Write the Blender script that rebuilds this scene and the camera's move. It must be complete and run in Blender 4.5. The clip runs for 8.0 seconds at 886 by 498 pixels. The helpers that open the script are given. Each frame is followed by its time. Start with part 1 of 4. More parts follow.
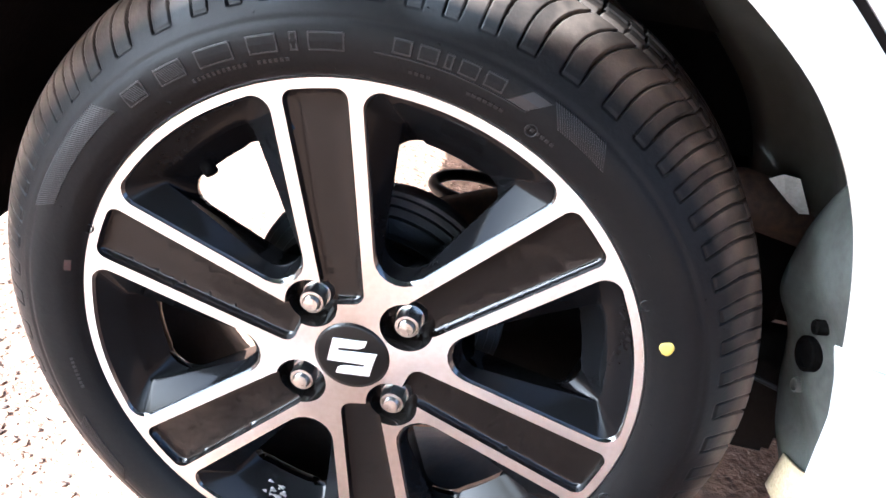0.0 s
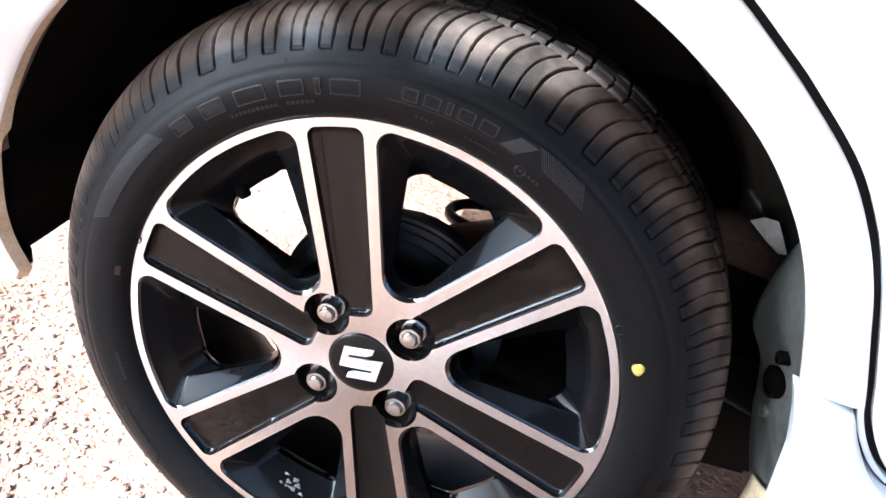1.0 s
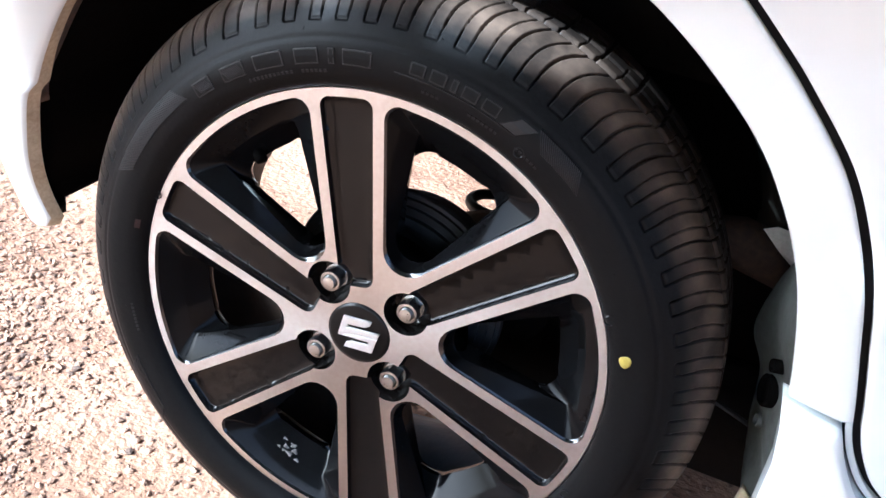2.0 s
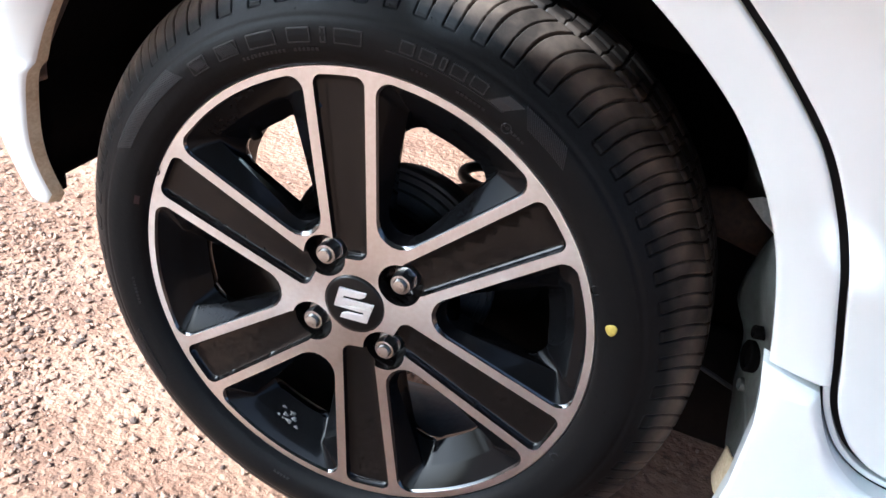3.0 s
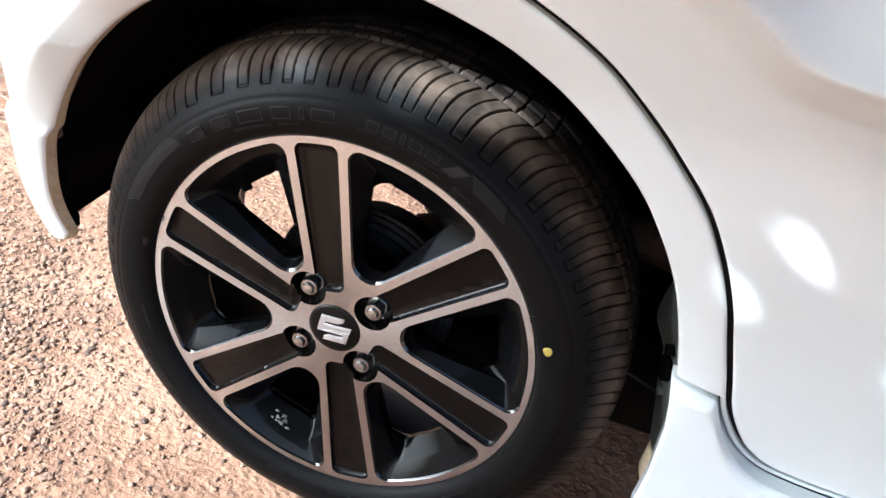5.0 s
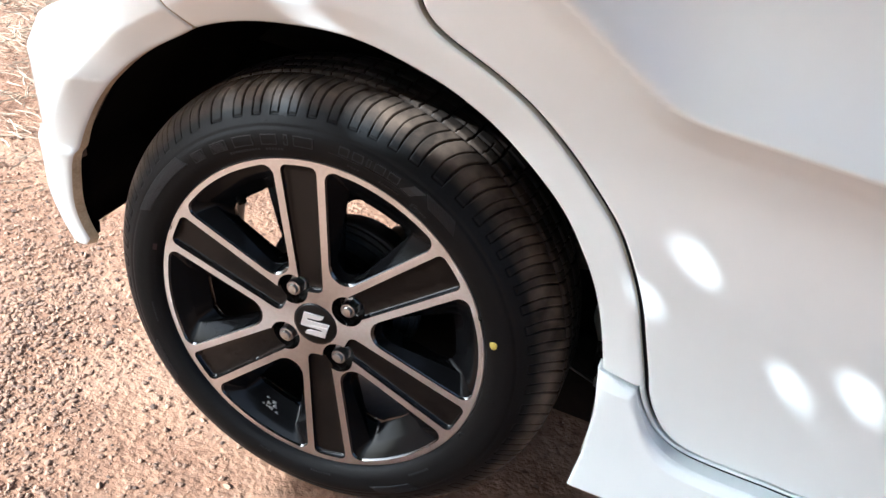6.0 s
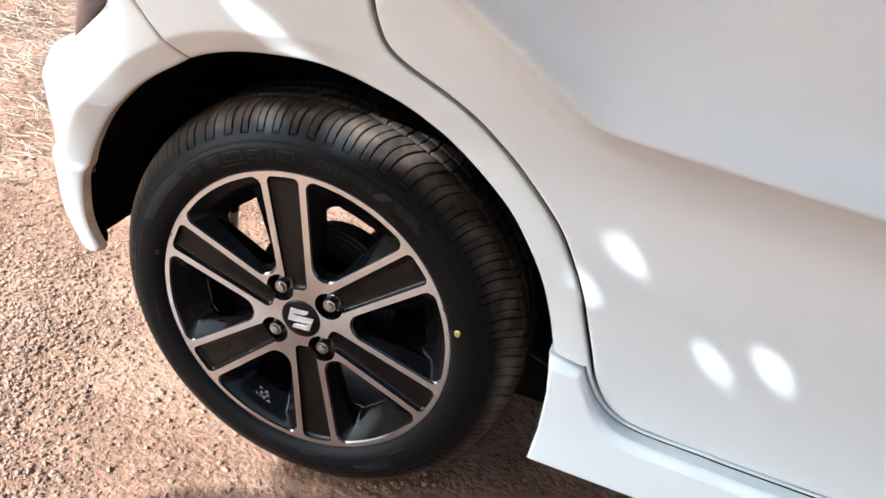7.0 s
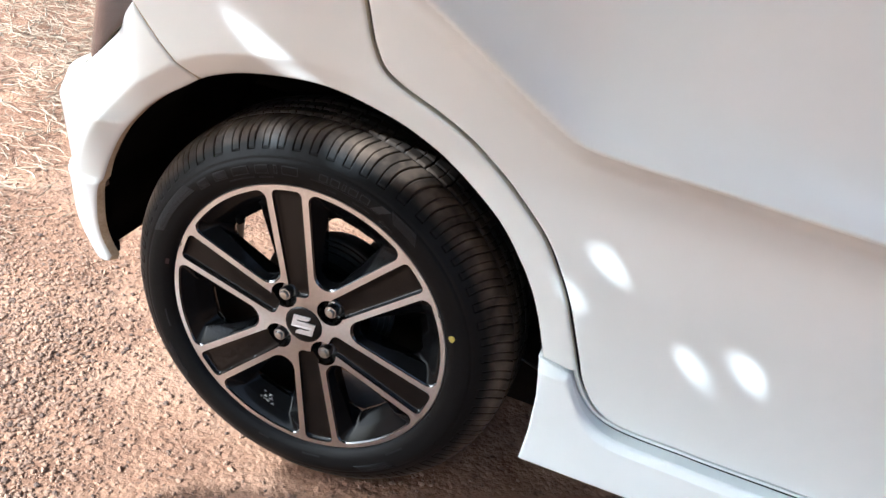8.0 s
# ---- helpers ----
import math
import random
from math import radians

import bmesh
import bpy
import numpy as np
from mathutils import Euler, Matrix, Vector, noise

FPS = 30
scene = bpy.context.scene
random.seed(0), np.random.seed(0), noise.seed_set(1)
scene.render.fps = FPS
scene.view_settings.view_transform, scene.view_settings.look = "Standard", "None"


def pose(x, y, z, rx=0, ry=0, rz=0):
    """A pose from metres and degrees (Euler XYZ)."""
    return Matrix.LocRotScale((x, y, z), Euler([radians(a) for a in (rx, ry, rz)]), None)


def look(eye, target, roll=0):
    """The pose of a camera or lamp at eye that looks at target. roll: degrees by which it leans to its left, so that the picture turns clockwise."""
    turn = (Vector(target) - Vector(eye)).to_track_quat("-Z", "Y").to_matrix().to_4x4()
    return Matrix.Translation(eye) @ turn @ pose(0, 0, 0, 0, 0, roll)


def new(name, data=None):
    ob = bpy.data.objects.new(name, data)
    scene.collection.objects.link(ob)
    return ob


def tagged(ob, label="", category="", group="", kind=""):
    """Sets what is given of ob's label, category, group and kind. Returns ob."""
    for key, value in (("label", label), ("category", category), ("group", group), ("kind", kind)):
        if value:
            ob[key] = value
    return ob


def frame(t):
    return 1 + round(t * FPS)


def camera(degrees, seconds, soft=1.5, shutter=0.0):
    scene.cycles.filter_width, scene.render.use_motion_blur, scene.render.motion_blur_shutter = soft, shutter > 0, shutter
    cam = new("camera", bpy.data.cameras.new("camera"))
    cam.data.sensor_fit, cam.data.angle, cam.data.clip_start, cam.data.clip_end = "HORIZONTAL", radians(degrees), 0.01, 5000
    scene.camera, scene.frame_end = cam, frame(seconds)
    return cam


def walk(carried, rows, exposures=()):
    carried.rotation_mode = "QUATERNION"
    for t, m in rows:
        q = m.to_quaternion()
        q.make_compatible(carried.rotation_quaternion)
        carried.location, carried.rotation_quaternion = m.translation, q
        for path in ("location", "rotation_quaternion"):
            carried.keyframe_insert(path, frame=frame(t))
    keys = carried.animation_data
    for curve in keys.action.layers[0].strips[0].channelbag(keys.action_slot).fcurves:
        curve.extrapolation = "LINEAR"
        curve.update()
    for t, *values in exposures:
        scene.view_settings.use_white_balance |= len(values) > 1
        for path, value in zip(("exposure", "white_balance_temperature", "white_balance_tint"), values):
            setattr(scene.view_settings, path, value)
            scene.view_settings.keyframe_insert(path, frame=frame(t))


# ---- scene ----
from mathutils.geometry import delaunay_2d_cdt

# camera: hand-held, backing away from the wheel
cam = camera(52.8, 8.0, soft=1.5)
ROWS = [
    (0, 0.1087, -0.5081, 0.6710, 60.54, -7.46, 10.37),
    (0.5, 0.1260, -0.5359, 0.6986, 60.40, -7.26, 11.55),
    (1, 0.1502, -0.5677, 0.7135, 61.43, -8.22, 14.33),
    (1.2, 0.1609, -0.5691, 0.7198, 61.37, -8.89, 15.87),
    (2.3, 0.2167, -0.5744, 0.7026, 60.90, -10.59, 21.22),
    (2.5, 0.2177, -0.5760, 0.7036, 60.30, -10.29, 20.99),
    (3, 0.2164, -0.5851, 0.7199, 59.03, -10.05, 20.35),
    (3.5, 0.2180, -0.6028, 0.7413, 58.61, -10.00, 19.74),
    (4, 0.2243, -0.6209, 0.7794, 57.42, -9.57, 19.15),
    (4.5, 0.2238, -0.6346, 0.8028, 57.07, -9.64, 18.71),
    (4.7, 0.2285, -0.6433, 0.8195, 56.79, -9.58, 18.69),
    (5.8, 0.3013, -0.7262, 0.9206, 56.58, -9.79, 20.30),
    (6, 0.3275, -0.7534, 0.9296, 57.32, -9.55, 20.61),
    (6.5, 0.3725, -0.8075, 0.9585, 57.97, -8.96, 20.54),
    (7, 0.3995, -0.8476, 0.9872, 58.28, -8.65, 20.39),
    (7.5, 0.4080, -0.8745, 1.0104, 58.43, -8.61, 20.21),
    (8, 0.4219, -0.8928, 1.0204, 58.83, -8.62, 20.63),
]
EXPOSURES = [(0, 3.52, 4650, 2), (1, 3.02, 4650, 2), (2.5, 2.28, 4650, 1), (4, 2.15, 4800, 0), (6, 1.92, 4950, 0), (8, 1.82, 4950, 0)]
walk(cam, [(t, pose(x, y, z, rx, ry, rz)) for t, x, y, z, rx, ry, rz in ROWS], EXPOSURES)

# ---- daylight ----
SUN_WAY = Vector((0.60, 0.62, -0.545)).normalized()      # the way the sunlight travels
world = bpy.data.worlds.new("sky")
scene.world = world
world.use_nodes = True
wn = world.node_tree
sky = wn.nodes.new("ShaderNodeTexSky")
sky.sky_type = 'NISHITA'
sky.sun_disc = False
sky.air_density = 0.50
sky.dust_density = 7.0
sky.ozone_density = 0.3
sky.sun_elevation = math.asin(-SUN_WAY.z)
sky.sun_rotation = math.atan2(-SUN_WAY.x, -SUN_WAY.y)
wn.links.new(sky.outputs[0], wn.nodes["Background"].inputs[0])
wn.nodes["Background"].inputs[1].default_value = 0.135
sun = new("sun", bpy.data.lights.new("sun", 'SUN'))
sun.data.energy = 5.0
sun.data.angle = radians(0.55)
sun.data.color = (1.0, 0.93, 0.84)
sun.matrix_world = look((-6, -6, 5), Vector((-6, -6, 5)) + SUN_WAY)


# ---- materials ----
def material(name, colour, rough=0.5, metal=0.0, coat=0.0, second=None, scale=20.0, fine=200.0, bump=0.0, bump_scale=None, spec=0.5, rough_var=0.0):
    """Principled surface with variation at two scales and a fine relief."""
    m = bpy.data.materials.new(name)
    m.use_nodes = True
    t = m.node_tree
    n, link = t.nodes, t.links.new
    b = n["Principled BSDF"]
    b.inputs["Metallic"].default_value = metal
    b.inputs["Roughness"].default_value = rough
    b.inputs["Coat Weight"].default_value = coat
    b.inputs["Coat Roughness"].default_value = 0.04
    b.inputs["Specular IOR Level"].default_value = spec
    co = n.new("ShaderNodeTexCoord")
    big, small = n.new("ShaderNodeTexNoise"), n.new("ShaderNodeTexNoise")
    big.inputs["Scale"].default_value, small.inputs["Scale"].default_value = scale, fine
    big.inputs["Detail"].default_value, small.inputs["Detail"].default_value = 6, 4
    for tex in (big, small):
        link(co.outputs["Object"], tex.inputs["Vector"])
    add = n.new("ShaderNodeMath")
    add.operation = 'MULTIPLY_ADD'
    link(small.outputs[0], add.inputs[0])
    add.inputs[1].default_value = 0.5
    half = n.new("ShaderNodeMath")
    half.operation = 'MULTIPLY'
    link(big.outputs[0], half.inputs[0])
    half.inputs[1].default_value = 0.5
    link(half.outputs[0], add.inputs[2])
    ramp = n.new("ShaderNodeValToRGB")
    ramp.color_ramp.elements[0].position, ramp.color_ramp.elements[1].position = 0.35, 0.65
    ramp.color_ramp.elements[0].color = (*(second or [c * 0.9 for c in colour]), 1)
    ramp.color_ramp.elements[1].color = (*colour, 1)
    link(add.outputs[0], ramp.inputs[0])
    link(ramp.outputs[0], b.inputs["Base Color"])
    if rough_var:
        mr = n.new("ShaderNodeMapRange")
        mr.inputs[3].default_value, mr.inputs[4].default_value = rough - rough_var, rough + rough_var
        link(add.outputs[0], mr.inputs[0])
        link(mr.outputs[0], b.inputs["Roughness"])
    if bump:
        bn = n.new("ShaderNodeBump")
        bn.inputs["Strength"].default_value = 1.0
        bn.inputs["Distance"].default_value = bump
        link(small.outputs[0], bn.inputs["Height"])
        link(bn.outputs[0], b.inputs["Normal"])
    return m


M_PAINT = material("white_pearl_paint", (0.80, 0.83, 0.81), rough=0.35, coat=1.0, second=(0.78, 0.81, 0.79), scale=3, fine=30)
M_LIP = material("dusty_panel_edge", (0.62, 0.52, 0.34), rough=0.6, second=(0.42, 0.32, 0.19), scale=25, fine=300, bump=0.0004)
M_LIP_PALE = material("dusty_white_edge", (0.66, 0.63, 0.54), rough=0.5, second=(0.54, 0.50, 0.40), scale=25, fine=300, bump=0.0003)
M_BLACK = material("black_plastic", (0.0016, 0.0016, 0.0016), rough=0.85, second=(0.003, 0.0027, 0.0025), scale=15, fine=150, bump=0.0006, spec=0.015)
M_SEAL = material("black_rubber_seal", (0.010, 0.010, 0.011), rough=0.5, scale=30, spec=0.08)
M_TYRE = material("tyre_rubber", (0.0042, 0.0042, 0.0046), rough=0.46, second=(0.0064, 0.0061, 0.0058), scale=14, fine=260, bump=0.00025, rough_var=0.08, spec=0.09)
# tyre rubber made paler and bluer, painting the sky's sheen on raised mouldings
M_RIB_SHEEN = material("rubber_with_sky_sheen", (0.011, 0.0115, 0.0125), rough=0.42, second=(0.008, 0.008, 0.0085), scale=40, fine=400, rough_var=0.08, spec=0.35)
M_RIMDARK = material("gunmetal_gloss_paint", (0.0042, 0.0046, 0.0054), rough=0.11, coat=0.09, second=(0.0036, 0.0033, 0.0033), scale=30, fine=250, rough_var=0.06, spec=0.045)
M_EDGE = material("gloss_black_paint", (0.006, 0.0065, 0.0075), rough=0.18, coat=0.9, second=(0.009, 0.009, 0.010), scale=30, fine=250)
M_POCKET = material("satin_black_paint", (0.0034, 0.0031, 0.0031), rough=0.15, coat=0.20, second=(0.0066, 0.0054, 0.0047), scale=35, fine=260, rough_var=0.08, spec=0.16)
M_ALU = material("machined_aluminium", (0.80, 0.82, 0.83), rough=0.30, metal=1.0, second=(0.71, 0.71, 0.71), scale=18, fine=240, rough_var=0.05)
tan_node = M_ALU.node_tree.nodes.new("ShaderNodeTangent")
tan_node.direction_type, tan_node.axis = 'RADIAL', 'Y'
M_ALU.node_tree.links.new(tan_node.outputs[0], M_ALU.node_tree.nodes["Principled BSDF"].inputs["Tangent"])
M_ALU.node_tree.nodes["Principled BSDF"].inputs["Anisotropic"].default_value = 0.7
M_NUT = material("dull_zinc_nut", (0.60, 0.61, 0.62), rough=0.30, metal=1.0, second=(0.40, 0.40, 0.40), scale=120, fine=700, rough_var=0.1)
M_CHROME = material("zinc_plated_steel", (0.72, 0.72, 0.70), rough=0.3, metal=1.0, second=(0.55, 0.55, 0.53), scale=120, fine=700, rough_var=0.1)
M_CAP = material("black_gloss_plastic", (0.004, 0.004, 0.004), rough=0.30, coat=0.15, scale=40, spec=0.15)
M_EMBLEM = material("satin_chrome", (0.88, 0.88, 0.88), rough=0.35, metal=0.75, scale=90, fine=500)
M_DRUM = material("black_cast_iron", (0.020, 0.022, 0.026), rough=0.5, second=(0.035, 0.033, 0.032), scale=30, fine=200, bump=0.0004, metal=0.3)
M_GREY = material("grey_primed_metal", (0.074, 0.079, 0.071), rough=0.42, second=(0.034, 0.034, 0.029), scale=12, fine=110, bump=0.0004)
M_HOUSING = material("dark_grey_housing", (0.058, 0.057, 0.048), rough=0.6, second=(0.044, 0.042, 0.035), scale=9, fine=90, bump=0.0003, spec=0.25)
M_UNDER = material("underbody_coating", (0.006, 0.0055, 0.005), rough=0.9, second=(0.011, 0.009, 0.0075), scale=10, fine=90, bump=0.001, spec=0.08)
M_WELL = material("brown_inner_rim", (0.022, 0.015, 0.011), rough=0.5, second=(0.010, 0.008, 0.007), scale=25, fine=160, bump=0.0004, spec=0.25)
# rusty steel; its brown also paints bounced sunlight on the liner's edge
M_RUST_BOUNCE = material("rust_and_bounce_brown", (0.09, 0.05, 0.03), rough=0.75, second=(0.03, 0.02, 0.015), scale=20, fine=160, bump=0.0005)
M_LENS = material("smoked_lens", (0.030, 0.018, 0.016), rough=0.08, coat=1.0, scale=12)
M_YELLOW = material("yellow_paint_dot", (0.50, 0.40, 0.06), rough=0.6, second=(0.34, 0.27, 0.05), scale=200, fine=700)
M_RED = material("faded_red_mark", (0.040, 0.009, 0.007), rough=0.7, second=(0.010, 0.006, 0.005), scale=160, fine=500)
M_LEAF = material("green_leaf", (0.06, 0.11, 0.03), rough=0.5, second=(0.04, 0.08, 0.02), scale=8, fine=60)
M_BARK = material("bark", (0.14, 0.10, 0.07), rough=0.9, second=(0.07, 0.05, 0.035), scale=9, fine=60, bump=0.006)
M_STRAW = material("dry_straw", (0.300, 0.225, 0.150), rough=0.8, second=(0.140, 0.092, 0.058), scale=9, fine=130)


def stone_material():
    m = material("gravel_stone", (0.313, 0.238, 0.177), rough=0.9, second=(0.204, 0.143, 0.102), scale=25, fine=260, bump=0.0008)
    t = m.node_tree
    geo, ramp = t.nodes.new("ShaderNodeNewGeometry"), t.nodes.new("ShaderNodeValToRGB")
    e = ramp.color_ramp.elements
    e[0].color, e[1].color = (0.040, 0.018, 0.010, 1), (0.255, 0.146, 0.088, 1)
    for at, tone in ((0.06, (0.048, 0.022, 0.012, 1)), (0.13, (0.135, 0.072, 0.042, 1)), (0.6, (0.205, 0.112, 0.066, 1))):
        e.new(at).color = tone
    t.links.new(geo.outputs["Random Per Island"], ramp.inputs[0])
    mix = t.nodes.new("ShaderNodeMix")
    mix.data_type = 'RGBA'
    mix.inputs[0].default_value = 0.85
    b = t.nodes["Principled BSDF"]
    old = b.inputs["Base Color"].links[0].from_socket
    t.links.new(old, mix.inputs[6])
    t.links.new(ramp.outputs[0], mix.inputs[7])
    t.links.new(mix.outputs[2], b.inputs["Base Color"])
    return m


M_STONE = stone_material()


def dust_the_tread(m):
    """Brown road dust on the running surface, thinning out over the shoulder; darkened inward to paint the arch's
    shade.
    """
    t = m.node_tree
    n, link = t.nodes, t.links.new
    b = n["Principled BSDF"]
    co, sep = n.new("ShaderNodeTexCoord"), n.new("ShaderNodeSeparateXYZ")
    link(co.outputs["Object"], sep.inputs[0])
    flat = n.new("ShaderNodeCombineXYZ")
    link(sep.outputs[0], flat.inputs[0])
    link(sep.outputs[2], flat.inputs[1])
    far = n.new("ShaderNodeVectorMath")
    far.operation = 'LENGTH'
    link(flat.outputs[0], far.inputs[0])
    band = n.new("ShaderNodeMapRange")
    band.inputs[1].default_value, band.inputs[2].default_value = 0.260, 0.276
    link(far.outputs["Value"], band.inputs[0])
    tex = n.new("ShaderNodeTexNoise")
    tex.inputs["Scale"].default_value, tex.inputs["Detail"].default_value = 38.0, 8
    link(co.outputs["Object"], tex.inputs["Vector"])
    patch = n.new("ShaderNodeMapRange")
    patch.inputs[1].default_value, patch.inputs[2].default_value = 0.34, 0.66
    patch.inputs[3].default_value = 0.25
    link(tex.outputs[0], patch.inputs[0])
    # dust colour fades on the inner ribs, painting the shade inside the arch
    inner = n.new("ShaderNodeMapRange")
    inner.inputs[1].default_value, inner.inputs[2].default_value = 0.035, 0.070
    inner.inputs[3].default_value, inner.inputs[4].default_value = 1.0, 0.25
    link(sep.outputs[1], inner.inputs[0])
    shaded_dust = n.new("ShaderNodeMath")
    shaded_dust.operation = 'MULTIPLY'
    link(band.outputs[0], shaded_dust.inputs[0])
    link(inner.outputs[0], shaded_dust.inputs[1])
    mul = n.new("ShaderNodeMath")
    mul.operation = 'MULTIPLY'
    link(shaded_dust.outputs[0], mul.inputs[0])
    link(patch.outputs[0], mul.inputs[1])
    mix = n.new("ShaderNodeMix")
    mix.data_type = 'RGBA'
    mix.inputs[7].default_value = (0.105, 0.076, 0.056, 1)
    old = b.inputs["Base Color"].links[0].from_socket
    link(mul.outputs[0], mix.inputs[0])
    link(old, mix.inputs[6])
    link(mix.outputs[2], b.inputs["Base Color"])


dust_the_tread(M_TYRE)


def ground_material():
    m = material("sandy_gravel_soil", (0.257, 0.140, 0.082), rough=0.95, second=(0.122, 0.055, 0.030), scale=9, fine=85, bump=0.005, spec=0.15)
    t = m.node_tree
    n, link = t.nodes, t.links.new
    b = n["Principled BSDF"]
    co = n.new("ShaderNodeTexCoord")
    height = None
    colour = b.inputs["Base Color"].links[0].from_socket
    for scale, share in ((110.0, 0.10), (260.0, 0.07)):
        vor = n.new("ShaderNodeTexVoronoi")
        vor.inputs["Scale"].default_value = scale
        vor.inputs["Randomness"].default_value = 1.0
        link(co.outputs["Object"], vor.inputs["Vector"])
        grey = n.new("ShaderNodeSeparateColor")
        link(vor.outputs["Color"], grey.inputs[0])
        ramp = n.new("ShaderNodeValToRGB")
        e = ramp.color_ramp.elements
        e[0].color, e[1].color = (0.132, 0.083, 0.056, 1), (0.396, 0.304, 0.224, 1)
        mid = e.new(0.55)
        mid.color = (0.290, 0.198, 0.135, 1)
        link(grey.outputs[0], ramp.inputs[0])
        mix = n.new("ShaderNodeMix")
        mix.data_type = 'RGBA'
        mix.inputs[0].default_value = share
        link(colour, mix.inputs[6])
        link(ramp.outputs[0], mix.inputs[7])
        colour = mix.outputs[2]
        inv = n.new("ShaderNodeMath")
        inv.operation = 'MULTIPLY_ADD'
        link(vor.outputs["Distance"], inv.inputs[0])
        inv.inputs[1].default_value = -115.0 / scale
        if height is None:
            inv.inputs[2].default_value = 1.0
        else:
            link(height, inv.inputs[2])
        height = inv.outputs[0]
    # small dark pits and broad paler drifts of sand
    for scale, detail, lo, hi, tone, share in ((62.0, 7, 0.40, 0.30, (0.056, 0.030, 0.020, 1), 0.8), (3.2, 5, 0.50, 0.68, (0.383, 0.238, 0.158, 1), 0.45), (5.5, 5, 0.46, 0.30, (0.125, 0.069, 0.044, 1), 0.55)):
        tex = n.new("ShaderNodeTexNoise")
        tex.inputs["Scale"].default_value, tex.inputs["Detail"].default_value = scale, detail
        link(co.outputs["Object"], tex.inputs["Vector"])
        mr = n.new("ShaderNodeMapRange")
        mr.inputs[1].default_value, mr.inputs[2].default_value = lo, hi
        mr.inputs[4].default_value = share
        link(tex.outputs[0], mr.inputs[0])
        mix = n.new("ShaderNodeMix")
        mix.data_type = 'RGBA'
        mix.inputs[7].default_value = tone
        link(mr.outputs[0], mix.inputs[0])
        link(colour, mix.inputs[6])
        colour = mix.outputs[2]
    link(colour, b.inputs["Base Color"])
    bn = n.new("ShaderNodeBump")
    bn.inputs["Distance"].default_value = 0.003
    bn.inputs["Strength"].default_value = 0.42
    link(height, bn.inputs["Height"])
    old = b.inputs["Normal"].links[0].from_socket
    link(old, bn.inputs["Normal"])
    link(bn.outputs[0], b.inputs["Normal"])
    return m


M_GROUND = ground_material()


# ---- mesh helpers ----
def smooth(t):
    t = np.clip(t, 0.0, 1.0)
    return t * t * (3 - 2 * t)


def link_mesh(name, verts, faces, mat, parent=None, label="", shade=True, mats=None, ids=None):
    me = bpy.data.meshes.new(name)
    me.from_pydata([tuple(float(c) for c in v) for v in verts], [], [tuple(int(i) for i in f) for f in faces])
    for mm in (mats or [mat]):
        me.materials.append(mm)
    if ids is not None:
        me.polygons.foreach_set("material_index", np.array(ids, dtype=np.int32))
    if shade:
        me.polygons.foreach_set("use_smooth", np.ones(len(me.polygons), dtype=bool))
    me.update()
    ob = new(name, me)
    if parent is not None:
        ob.parent = parent
    if label:
        ob["label"] = label
    return ob


def part(name, bm, mat, parent=None, label="", shade=True):
    """Link a bmesh as one mesh object under a thing or a part."""
    me = bpy.data.meshes.new(name)
    bm.normal_update()
    bm.to_mesh(me)
    bm.free()
    me.materials.append(mat)
    me.polygons.foreach_set("use_smooth", np.full(len(me.polygons), shade))
    ob = new(name, me)
    if parent is not None:
        ob.parent = parent
    if label:
        ob["label"] = label
    return ob


def sharpen(ob, degrees):
    me = ob.data
    bm = bmesh.new()
    bm.from_mesh(me)
    for e in bm.edges:
        if len(e.link_faces) == 2 and e.calc_face_angle(0) > radians(degrees):
            e.smooth = False
    bm.to_mesh(me)
    bm.free()
    return ob


def resample(loop, step, closed=True):
    pts = np.array(loop, float)
    if closed:
        pts = np.vstack([pts, pts[:1]])
    out = []
    for a, b in zip(pts[:-1], pts[1:]):
        n = max(1, int(math.ceil(np.linalg.norm(b - a) / step)))
        out += [a + (b - a) * k / n for k in range(n)]
    if not closed:
        out.append(pts[-1])
    return np.array(out)


def spline(points, n=8):
    """Catmull-Rom through open points."""
    p = np.array(points, float)
    p = np.vstack([2 * p[0] - p[1], p, 2 * p[-1] - p[-2]])
    out = []
    for i in range(1, len(p) - 2):
        for k in range(n):
            t = k / n
            out.append(0.5 * (2 * p[i] + (p[i + 1] - p[i - 1]) * t + (2 * p[i - 1] - 5 * p[i] + 4 * p[i + 1] - p[i + 2]) * t * t
                              + (3 * p[i] - p[i - 1] - 3 * p[i + 1] + p[i + 2]) * t ** 3))
    out.append(p[-2])
    return [tuple(q) for q in out]


def inside_of(pts, loop):
    """Distance to a closed loop, positive inside."""
    pts, loop = np.asarray(pts, float), np.asarray(loop, float)
    nxt = np.roll(loop, -1, 0)
    out = np.empty(len(pts))
    for s in range(0, len(pts), 2000):
        p = pts[s:s + 2000, None, :]
        ab = nxt - loop
        t = np.clip(((p - loop) * ab).sum(-1) / ((ab * ab).sum(-1) + 1e-15), 0, 1)
        d = np.sqrt((((loop + t[..., None] * ab) - p) ** 2).sum(-1)).min(1)
        y0, y1 = loop[:, 1], nxt[:, 1]
        cross = ((y0 > p[..., 1]) != (y1 > p[..., 1]))
        xi = loop[:, 0] + (p[..., 1] - y0) * (nxt[:, 0] - loop[:, 0]) / np.where(y1 == y0, 1e-12, y1 - y0)
        odd = (cross & (p[..., 0] < xi)).sum(1) % 2 == 1
        out[s:s + 2000] = np.where(odd, d, -d)
    return out


